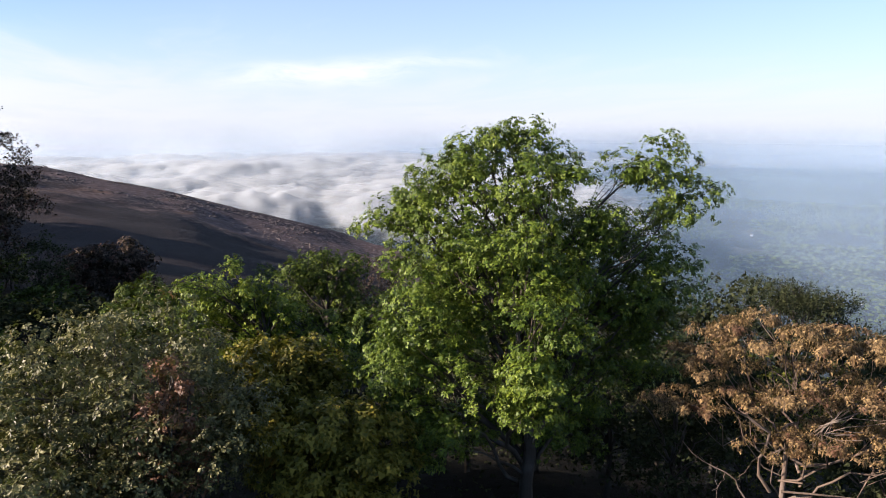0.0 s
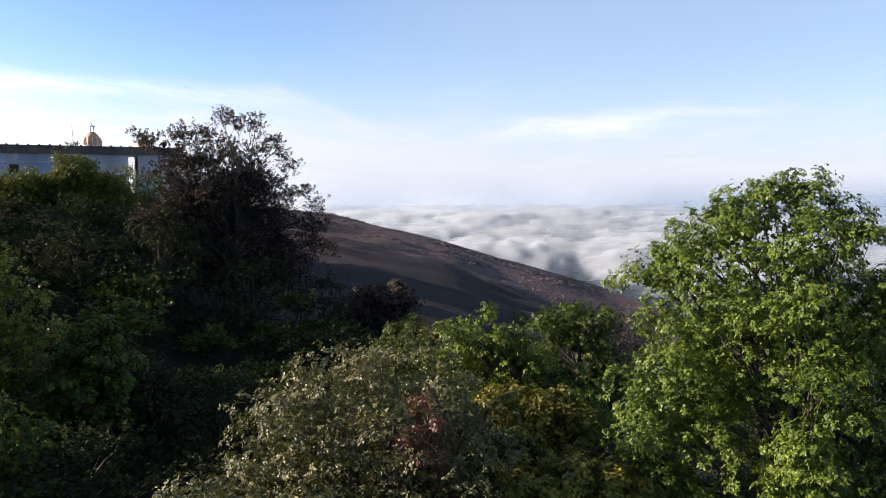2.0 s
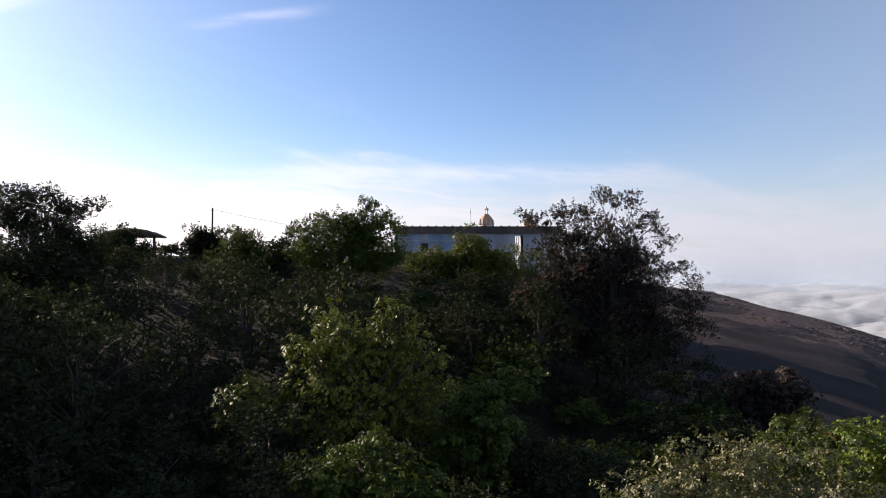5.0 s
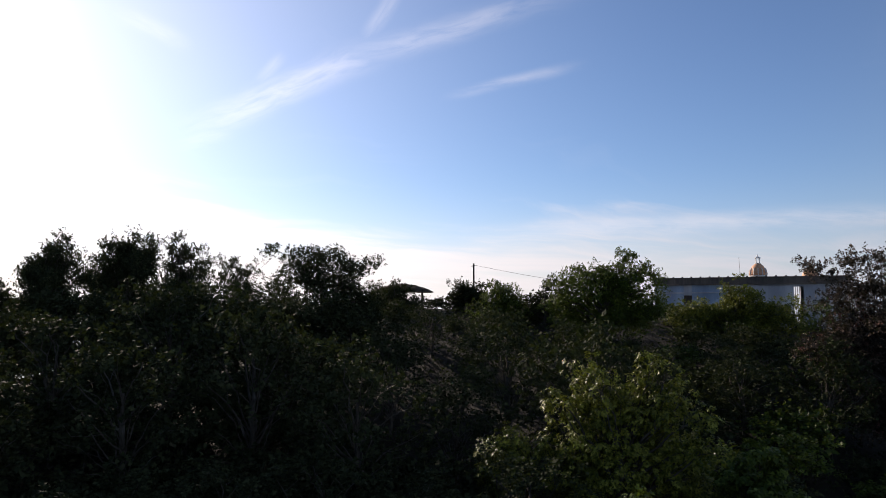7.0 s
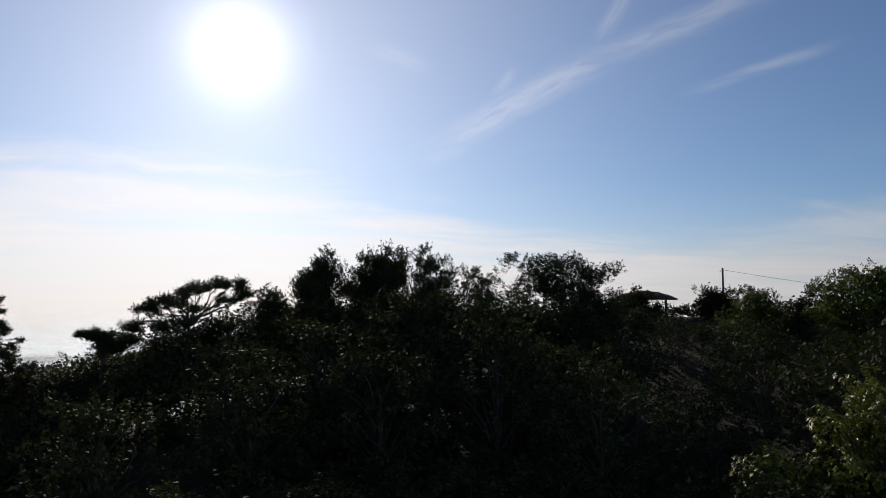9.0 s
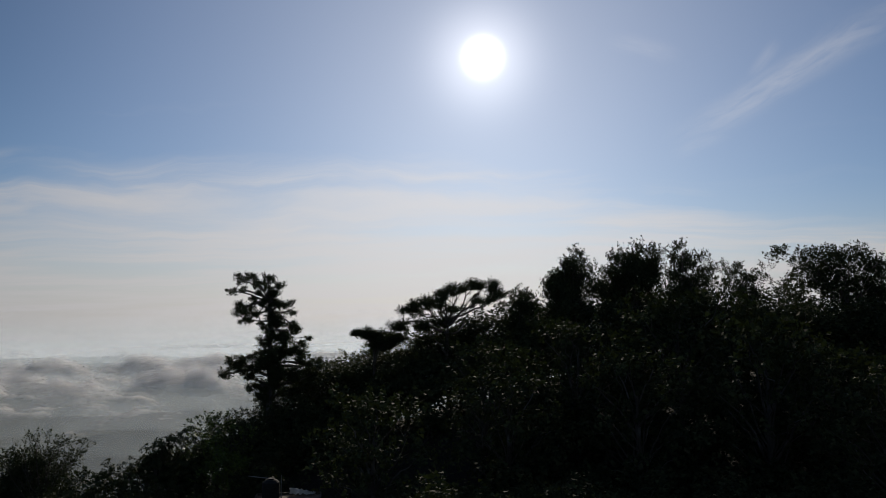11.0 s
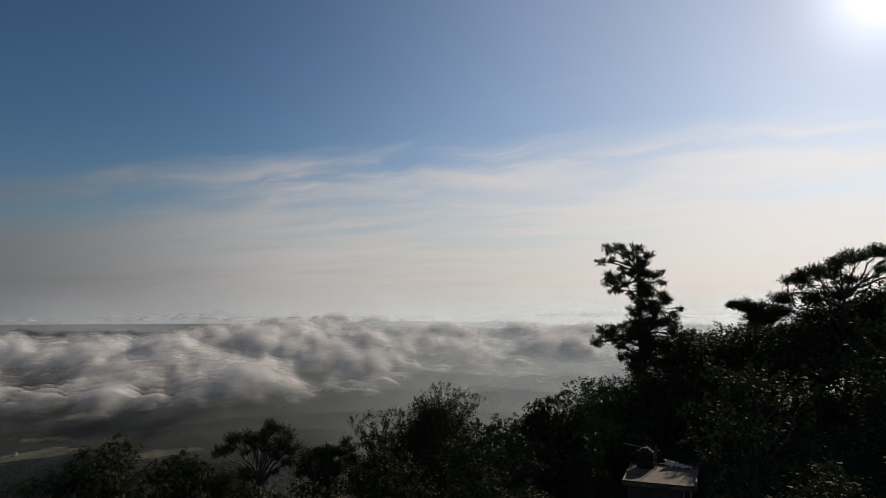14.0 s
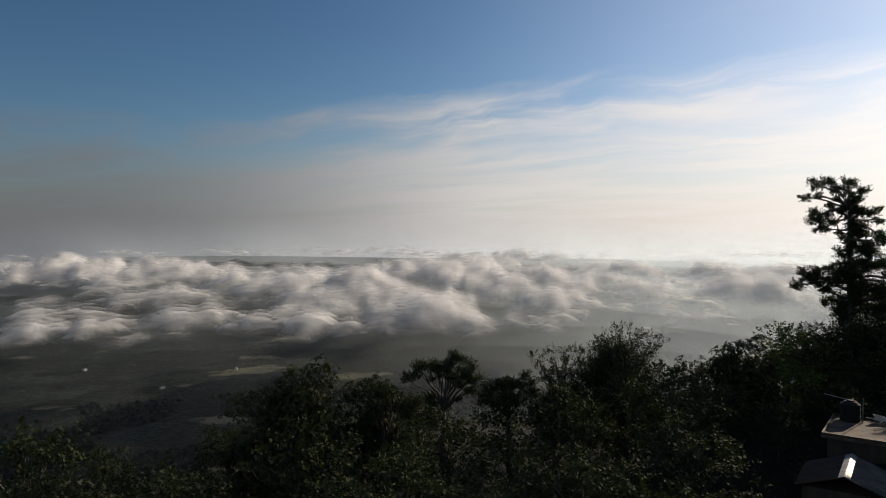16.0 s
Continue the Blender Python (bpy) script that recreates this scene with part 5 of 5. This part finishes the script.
# trees that close the wood below the crest
for az in np.arange(101.5, 121.5, 1.6):
    plant("dark", float(az), 62.0, float(np.interp(az, [101, 105, 108, 111, 114, 118, 122], [0.9, 0.5, -0.4, -1.9, -3.0, -3.9, -5.4])), 1.25)
for az in np.arange(77.0, 101.0, 2.0):
    plant("dark", float(az), 53.0, 0.8 + 0.6 * rng0.random(), 1.15)
# scrub over the slope below the hall
scrub = random.Random(23)
for d in (31, 36, 41, 46, 52, 58, 65, 73):
    az = 27.0 + 3 * scrub.random()
    while az < 53:
        if not (az < 40 and d > 52):
            plant("bush" if scrub.random() < 0.35 else "shade", az, d + scrub.uniform(-2, 2), 0, 1.25, None, scrub.uniform(2.2, 3.6) * (0.8 if d < 38 else 1.0))
        az += math.degrees(4.3 / d) * scrub.uniform(0.8, 1.25)
# bushes in the gaps of the wood facing the sun
for d in (38, 42, 46, 50):
    az = 78.0 + 2 * scrub.random()
    while az < 103:
        plant("shade", az, d + scrub.uniform(-1.5, 1.5), 0, 1.25, None, scrub.uniform(2.4, 3.6))
        az += math.degrees(4.0 / d) * scrub.uniform(0.85, 1.2)
# the lone tall tree on the eastern brow, its backlit darkness put into the leaf colour
LONE = [(124.8, 2, 0.3), (124.2, 2.9, 0.4), (123.5, 3.1, 0.4), (123.7, 2.1, 0.3), (122.7, 2.5, 0.3), (122, 3, 0.4), (121, 2.5, 0.3), (121.6, 2, 0.4), (124.2, 0.6, 0.5), (123.3, 0.5, 0.4), (123.6, -0.4, 0.4), (122.7, 1.2, 0.4), (121.7, 1, 0.6), (120.6, 1.1, 0.4), (120.2, 0.4, 0.3), (121.2, 0, 0.7), (119.8, -0.7, 0.4), (121.9, -0.7, 0.5), (118.9, -1.6, 0.2), (119.3, -2, 0.3), (120.6, -1.1, 0.7), (122.2, -1.7, 0.5), (120.7, -2.3, 0.8), (123.7, -3.1, 0.4), (124.6, -3.5, 0.5), (124.9, -4.2, 0.4), (123.9, -3.7, 0.5), (122.8, -3.3, 0.6), (123.5, -4.4, 0.3), (121.8, -3, 0.7), (119.7, -2.7, 0.6), (118.5, -3.7, 0.5), (119.3, -3.8, 0.7), (121.2, -3.9, 0.8), (122.3, -5.2, 0.5), (123.3, -5.3, 0.4), (121, -5, 0.7), (119.9, -5.1, 0.7), (122, -5.9, 0.6), (118.5, -4.4, 0.4)]
formed("lone_tree", "tall ragged dark tree standing above the brow of the hill", 60, LEAF_SHADED, 8500, "open", LONE, 13.2, 61)

# the wooded slope between
LIMIT = [(-40, -15), (0, -17), (22, -13), (30, -9), (36, -3), (44, -1.5), (53, -1.5), (62, 0.6), (66, 0.8), (74, 0.9), (77, 3.0), (97, 3.6), (101, 0.8), (106, -0.6), (112, -4), (123, -8), (128, -10), (140, -11.5), (165, -14), (175, -18), (190, -18)]
filler = random.Random(3)
for d in (29, 37, 45, 53, 61, 70, 81):
    az = -38.0
    while az < 186:
        step = math.degrees(6.2 / d)
        az += step * (0.8 + 0.4 * filler.random())
        dd = d + filler.uniform(-2.5, 2.5)
        brow = float(np.interp(az, [b[0] for b in BROW], [b[1] for b in BROW]))
        lim = float(np.interp(az, [a for a, _ in LIMIT], [e for _, e in LIMIT]))
        if dd > min(brow - 1, 92) or (3 < az < 31 and dd > 52) or (az < 34 and dd < 31) or (44 < az < 64 and dd < 38) or (114 < az < 127 and 24 < dd < 46) or (az > 66 and dd < 33) or (76 < az < 108 and dd > 62):
            continue
        g = spot(az, dd)[2]
        room = EYE_Z + dd * math.tan(radians(lim - filler.random() * 2.5)) - g - (6.0 if 14 < az < 52 and dd < 50 else 0.0)
        if room < 1.2:
            continue
        tall = min(room, filler.uniform(6.5, 10.5))
        if 108 < az < 124 and dd > 44:
            tall = min(room, max(2.0, 3.6 + 0.33 * (dd - 42.5) - g))
        pick = filler.random()
        # outside the sunny bearings, plants get leaves coloured as if in shade
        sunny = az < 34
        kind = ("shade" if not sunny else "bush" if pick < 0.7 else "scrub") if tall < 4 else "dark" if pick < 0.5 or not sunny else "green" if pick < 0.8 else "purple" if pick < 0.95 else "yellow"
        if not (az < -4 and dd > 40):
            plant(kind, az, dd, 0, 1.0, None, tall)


def undergrowth():
    """Low leafy scrub that closes the ground between the trees."""
    rng = np.random.default_rng(17)
    n = 95000
    az = rng.uniform(-42, 192, n)
    r = np.sqrt(rng.uniform(20 ** 2, 92 ** 2, n))
    brow = np.interp(az, [b[0] for b in BROW], [b[1] for b in BROW])
    keep = (r < brow + 3) & ~((az < 36) & (az > 3) & (r > 58)) & (r < 92)
    az, r = az[keep], r[keep]
    x, y = -r * np.sin(np.radians(az)), r * np.cos(np.radians(az))
    keep = ~((az > 117.5) & (az < 123.5) & (r > 33.5) & (r < 46))
    x, y, r = x[keep], y[keep], r[keep]
    lump = value_noise(x / 2.6, y / 2.6, 5) * value_noise(x / 9, y / 9, 6)
    z = ground_z(x, y) + (0.1 + 2.6 * lump) * (0.35 + 0.65 * rng.random(len(x)))
    at = np.stack([x, y, z], -1)
    d = rng.normal(size=(len(x), 3)) * np.array([1, 1, 0.45])
    d /= np.linalg.norm(d, axis=1)[:, None]
    s = np.cross(d, rng.normal(size=(len(x), 3)))
    s /= np.linalg.norm(s, axis=1)[:, None]
    ln = (0.14 + 0.0020 * r)[:, None] * (0.6 + 0.8 * rng.random((len(x), 1)))
    v = np.stack([at - d * ln * 0.4 + s * ln * 0.34, at + d * ln * 0.6, at - d * ln * 0.4 - s * ln * 0.34], 1).reshape(-1, 3)
    # shade between the trees is part of this leaf colour
    me = mesh_of("undergrowth", v, np.arange(len(v)).reshape(-1, 3), [LEAF_SHADED])
    tagged(new("undergrowth", me), "dense low scrub between the trees, leaf colour darkened for shade", "undergrowth", kind="stuff")


undergrowth()


# ---------------------------------------------------------------- buildings on the crest
def hall():
    """Old whitewashed hall with a heavy parapet and a small dome, seen from its long side."""
    x, y, z = spot(46.8, 98)
    root = thing("old_hall", pose(x, y, 14.0, 0, 0, 46.8), "old single-storey whitewashed hall with weathered parapet and ochre dome", "building")
    # front wall with door, window and an open bay, then back and ends

    def wall(lo, hi, wash=None):
        bm = bmesh.new()
        box(bm, lo, hi)
        part("wall", bm, wash or PLASTER, root, "faded pale blue wall" if wash else "")

    spans = [(-11.2, -7.6), (-6.6, -2.2), (-1.2, 5.2), (6.3, 11.2)]
    for a, b in spans:
        wall((a, -0.25, -2.5), (b, 0.25, 3.0), BLUE_WASH if b < 0 else None)
    wall((-7.6, -0.25, -1.5), (-6.6, 0.25, 0.4))
    wall((-7.6, -0.25, 1.7), (-6.6, 0.25, 3.0))
    wall((-2.2, -0.25, 2.2), (-1.2, 0.25, 3.0))
    wall((5.2, -0.25, 2.7), (6.3, 0.25, 3.0))
    for a, b in ((-11.2, 5.0), (6.4, 11.2)):
        wall((a, 7.5, -1.5), (b, 8.0, 3.0))
    wall((-11.2, 0.25, -1.5), (-10.7, 7.5, 3.0))
    wall((10.7, 0.25, -1.5), (11.2, 7.5, 3.0))
    bm = bmesh.new()
    box(bm, (-11.6, -0.6, 3.0), (11.6, 8.4, 3.22), 0.03)
    box(bm, (-11.3, -0.35, 3.22), (11.3, 0.0, 3.85), 0.03)
    box(bm, (-11.45, -0.45, 3.85), (11.45, 0.1, 3.98), 0.02)
    part("parapet", bm, PARAPET, root, "stained brown moulded parapet")
    for px in np.arange(-11.0, 11.1, 1.1):
        bm = bmesh.new()
        box(bm, (px - 0.11, -0.52, 3.22), (px + 0.11, -0.36, 4.1), 0.015)
        part("pier", bm, PARAPET, root)
    bm = bmesh.new()
    box(bm, (-11.15, -0.34, 1.95), (-2.3, -0.256, 2.1), 0.01)
    part("string_course", bm, PLASTER, root)
    bm = bmesh.new()
    box(bm, (-14.5, -4.0, -2.2), (-6.0, -0.7, 0.05))
    box(bm, (-14.8, -4.4, 0.05), (-5.7, -0.6, 0.3), 0.03)
    part("annex", bm, PARAPET, root, "low flat-roofed annex of brown stone")
    for px in np.linspace(5.4, 6.1, 4):
        bm = bmesh.new()
        rod(bm, (px, 0.0, -1.5), (px, 0.0, 2.7), 0.03, None, 6)
        part("grille_bar", bm, DARK_WOOD, root)
    bm = bmesh.new()
    box(bm, (-11.0, -0.55, -1.5), (4.8, -0.25, 0.25), 0.02)
    part("plinth", bm, PARAPET, root)
    bm = bmesh.new()
    box(bm, (-7.6, -0.05, 0.4), (-6.6, 0.05, 1.7))
    part("shutter", bm, DARK_WOOD, root, "closed dark shutter")
    bm = bmesh.new()
    box(bm, (-2.2, -0.05, -1.5), (-1.2, 0.05, 2.2))
    part("door", bm, DARK_WOOD, root, "closed dark wooden door")
    bm = bmesh.new()
    lathe(bm, [(1.15, 0), (1.15, 0.18), (1.0, 0.22), (1.0, 0.8), (1.08, 0.86), (1.08, 0.95), (1.0, 1.0)], 24, (1.3, 1.6, 3.2))
    part("drum", bm, WHITE, root, "white dome drum")
    bm = bmesh.new()
    lathe(bm, [(1.02, 1.0), (1.03, 1.25), (0.98, 1.55), (0.86, 1.9), (0.66, 2.2), (0.44, 2.42), (0.3, 2.5)], 24, (1.3, 1.6, 3.2))
    dome = part("dome", bm, DOME, root, "ochre ribbed dome", True)
    for k in range(12):
        bm = bmesh.new()
        a = 2 * math.pi * k / 12
        pts = [(1.04, 1.02), (1.05, 1.25), (1.0, 1.55), (0.88, 1.9)]
        for (r0, z0), (r1, z1) in zip(pts, pts[1:]):
            rod(bm, (1.3 + r0 * math.cos(a), 1.6 + r0 * math.sin(a), 3.2 + z0), (1.3 + r1 * math.cos(a), 1.6 + r1 * math.sin(a), 3.2 + z1), 0.06, None, 6)
        part("rib", bm, WHITE, dome)
    bm = bmesh.new()
    lathe(bm, [(0.36, 2.5), (0.36, 2.58)], 12, (1.3, 1.6, 3.2))
    for k in range(4):
        a = math.pi / 4 + math.pi / 2 * k
        rod(bm, (1.3 + 0.27 * math.cos(a), 1.6 + 0.27 * math.sin(a), 5.76), (1.3 + 0.27 * math.cos(a), 1.6 + 0.27 * math.sin(a), 6.4), 0.06)
    lathe(bm, [(0.4, 3.2), (0.4, 3.27), (0.26, 3.36), (0.08, 3.42), (0.05, 3.62), (0.0, 3.7)], 12, (1.3, 1.6, 3.2))
    part("lantern", bm, WHITE, root, "small open white lantern")
    bm = bmesh.new()
    rod(bm, (-0.75, 0.9, 3.2), (-0.9, 0.9, 6.5), 0.035, 0.02, 6)
    part("flagpole", bm, STEEL, root)
    bm = bmesh.new()
    lathe(bm, [(0.95, 3.2), (0.98, 3.9), (0.85, 4.4), (0.55, 4.8), (0.2, 5.0)], 20, (7.2, 1.6, 0))
    part("side_dome", bm, DOME, root, "second small dome", True)


def pavilion():
    x, y, z = spot(73.0, 86)
    root = thing("pavilion", pose(x, y, 14.2, 0, 0, 73), "open viewing pavilion with a low sagging thatched roof", "pavilion")
    for px in (-2.5, 0.2, 2.4):
        for py in (-1.5, 1.5):
            bm = bmesh.new()
            rod(bm, (px, py, -0.8), (px, py, 2.0), 0.11, 0.09)
            part("post", bm, DARK_WOOD, root)
    bm = bmesh.new()
    rows = [(-1.0, -2.3, 1.75), (-0.55, -1.2, 2.35), (0.0, 0.0, 2.75), (0.55, 1.2, 2.35), (1.0, 2.3, 1.75)]
    grid = []
    for _, yy, zz in rows:
        grid.append([bm.verts.new((xx, yy * (0.75 + 0.25 * (1 - abs(xx) / 4)), 1.7 + (zz - 1.7) * max(0.0, 1 - (abs(xx) / 4.0) ** 2.0) + 0.03 * math.sin(xx * 5))) for xx in np.linspace(-3.7, 3.7, 15)])
    for a, b in zip(grid, grid[1:]):
        for i in range(14):
            bm.faces.new((a[i], a[i + 1], b[i + 1], b[i]))
    bmesh.ops.solidify(bm, geom=bm.faces[:], thickness=0.18)
    part("roof", bm, THATCH, root, "dark thatched roof")


def pole():
    x, y, z = spot(67.3, 86)
    top = EYE_Z + 86 * math.tan(radians(3.6))
    root = thing("utility_pole", pose(x, y, z), "slim utility pole with a crossbar on the crest", "pole")
    bm = bmesh.new()
    rod(bm, (0, 0, -0.5), (0, 0, top - z), 0.14, 0.10)
    part("mast", bm, DARK_WOOD, root)
    bm = bmesh.new()
    box(bm, (-0.7, -0.05, top - z - 0.35), (0.25, 0.05, top - z - 0.25))
    part("crossbar", bm, STEEL, root)
    bm = bmesh.new()
    a = Vector((0, 0, top - z - 0.2))
    ex, ey, _ = spot(51.0, 100)
    b = Vector((ex - x, ey - y, 16.9 - z))
    pts = [a.lerp(b, t) - Vector((0, 0, 0.9 * math.sin(math.pi * t))) for t in np.linspace(0, 1, 15)]
    for p, q in zip(pts, pts[1:]):
        rod(bm, p, q, 0.018, None, 5)
    part("cable", bm, STEEL, root, "sagging dark cable")


def corrugated(bm, w, l, waves, amp=0.03):
    n = waves * 6
    rows = [[bm.verts.new((w * (i / n - 0.5), yy, amp * math.cos(2 * math.pi * waves * i / n))) for i in range(n + 1)] for yy in (0, l)]
    for i in range(n):
        bm.faces.new((rows[0][i], rows[0][i + 1], rows[1][i + 1], rows[1][i]))
    bmesh.ops.solidify(bm, geom=bm.faces[:], thickness=0.006)


def hut():
    """Flat-roofed hut below the brow, with a lean-to of ribbed sheet before it."""
    v = way(120.4) * 42.6
    root = thing("hut", pose(v.x, v.y, 0.5, 0, 0, 116.4), "small flat-roofed concrete hut among the trees", "hut")
    bm = bmesh.new()
    box(bm, (-1.65, -1.95, -3.0), (1.65, 2.0, 2.9))
    part("wall", bm, DARK_WOOD, root, "dark boarded walls")
    bm = bmesh.new()
    box(bm, (-1.9, -2.3, 2.9), (1.9, 2.3, 3.05), 0.02)
    part("roof_slab", bm, CONCRETE, root, "flat stained concrete roof")
    for a, b in (((-1.9, -2.3), (1.9, -2.2)), ((-1.9, 2.2), (1.9, 2.3)), ((-1.9, -2.2), (-1.8, 2.2)), ((1.8, -2.2), (1.9, 2.2))):
        bm = bmesh.new()
        box(bm, (*a, 3.05), (*b, 3.17), 0.015)
        part("roof_kerb", bm, DARK_WOOD, root)
    bm = bmesh.new()
    lathe(bm, [(0.48, 0), (0.5, 0.05), (0.5, 0.3), (0.47, 0.33), (0.5, 0.36), (0.5, 0.62), (0.47, 0.65), (0.5, 0.68), (0.49, 0.9), (0.3, 1.04), (0.2, 1.06), (0.2, 1.12)], 20, (-1.0, 1.55, 3.05))
    tank = part("water_tank", bm, TANK, root, "black plastic water tank")
    bm = bmesh.new()
    rod(bm, (-1.0, 1.55, 4.14), (-2.3, 1.7, 4.3), 0.03)
    rod(bm, (-0.4, 1.45, 3.05), (-0.4, 1.45, 4.35), 0.03)
    part("pipe", bm, STEEL, tank, "thin metal pipe")
    for px in (1.25, 1.6):
        bm = bmesh.new()
        rod(bm, (px, -2.05, -1.0), (px, -2.05, 2.9), 0.05)
        part("pipe", bm, SHEET, root, "pale metal pipe")
    # crumpled plastic sheet lying at the back edge of the roof
    bm = bmesh.new()
    n = 9
    grid = [[bm.verts.new((0.05 + 1.5 * i / n + 0.06 * math.sin(j * 2.1 + i), 1.75 + 0.4 * j / 4, 3.1 + (0.42 - 0.34 * i / n) * math.sin(math.pi * (j + 0.3) / 4.6) + 0.07 * math.sin(i * 2.7 + j * 1.9))) for j in range(5)] for i in range(n + 1)]
    for a, b in zip(grid, grid[1:]):
        for j in range(4):
            bm.faces.new((a[j], b[j], b[j + 1], a[j + 1]))
    bmesh.ops.solidify(bm, geom=bm.faces[:], thickness=0.01)
    cover = thing("plastic_sheet", root.matrix_basis.copy(), "crumpled pale plastic sheet on the hut roof", "sheet")
    part("fold", bm, WHITE, cover)
    shed = thing("lean_to", pose(*(way(121.6) * 37.6).to_2d(), 1.5, 0, 0, 121.6 - 4), "lean-to shed roofed with ribbed galvanised sheet", "shed")
    for sign in (1, -1):
        bm = bmesh.new()
        corrugated(bm, 3.8, 2.1, 15, 0.05)
        ob = part("roof_sheet", bm, SHEET if sign > 0 else DARK_SHEET, shed, "ribbed galvanised sheet" if sign > 0 else "dark weathered ribbed sheet")
        ob.matrix_basis = pose(0, 0, 1.5, 0, 0, -90 * sign) @ pose(0, 0, 0, -20)
    bm = bmesh.new()
    for s in (1, -1):
        a = [bm.verts.new(p) for p in ((0, -1.95, 1.57), (0, 1.95, 1.57), (s * 0.24, 1.95, 1.48), (s * 0.24, -1.95, 1.48))]
        bm.faces.new(a)
    bmesh.ops.remove_doubles(bm, verts=bm.verts[:], dist=0.001)
    bmesh.ops.solidify(bm, geom=bm.faces[:], thickness=0.01)
    part("ridge_cap", bm, SHEET, shed)
    bm = bmesh.new()
    box(bm, (-1.7, -1.6, -3.5), (1.7, 1.7, 0.75))
    part("wall", bm, DARK_WOOD, shed)


def farmhouse(az, el, turn):
    """A small white house far below on the plain."""
    r = (EYE_Z - FLOOR) / math.tan(radians(-el))
    v = way(az) * r
    root = thing("farmhouse", pose(v.x, v.y, float(ground_z(v.x, v.y)) + 0.5, 0, 0, turn), "small white farmhouse far below on the plain", "house", "farmhouses on the plain")
    bm = bmesh.new()
    box(bm, (-6, -4, -2), (6, 4, 4.5))
    part("wall", bm, WHITE, root)
    bm = bmesh.new()
    a = [bm.verts.new(p) for p in ((-6.6, -4.6, 4.5), (6.6, -4.6, 4.5), (6.6, 4.6, 4.5), (-6.6, 4.6, 4.5), (-6.6, 0, 7.2), (6.6, 0, 7.2))]
    for f in ((0, 1, 5, 4), (2, 3, 4, 5), (0, 4, 3), (1, 2, 5), (3, 2, 1, 0)):
        bm.faces.new([a[k] for k in f])
    part("roof", bm, SHEET, root, "pale sheet roof")


for row in ((172.8, -12.3, 20), (167.5, -11.2, 75), (178.0, -10.6, 40), (-30.4, -11.2, 10), (-31.0, -12.0, 60), (-23.5, -8.4, 35)):
    farmhouse(*row)
hall()
pavilion()
pole()
hut()
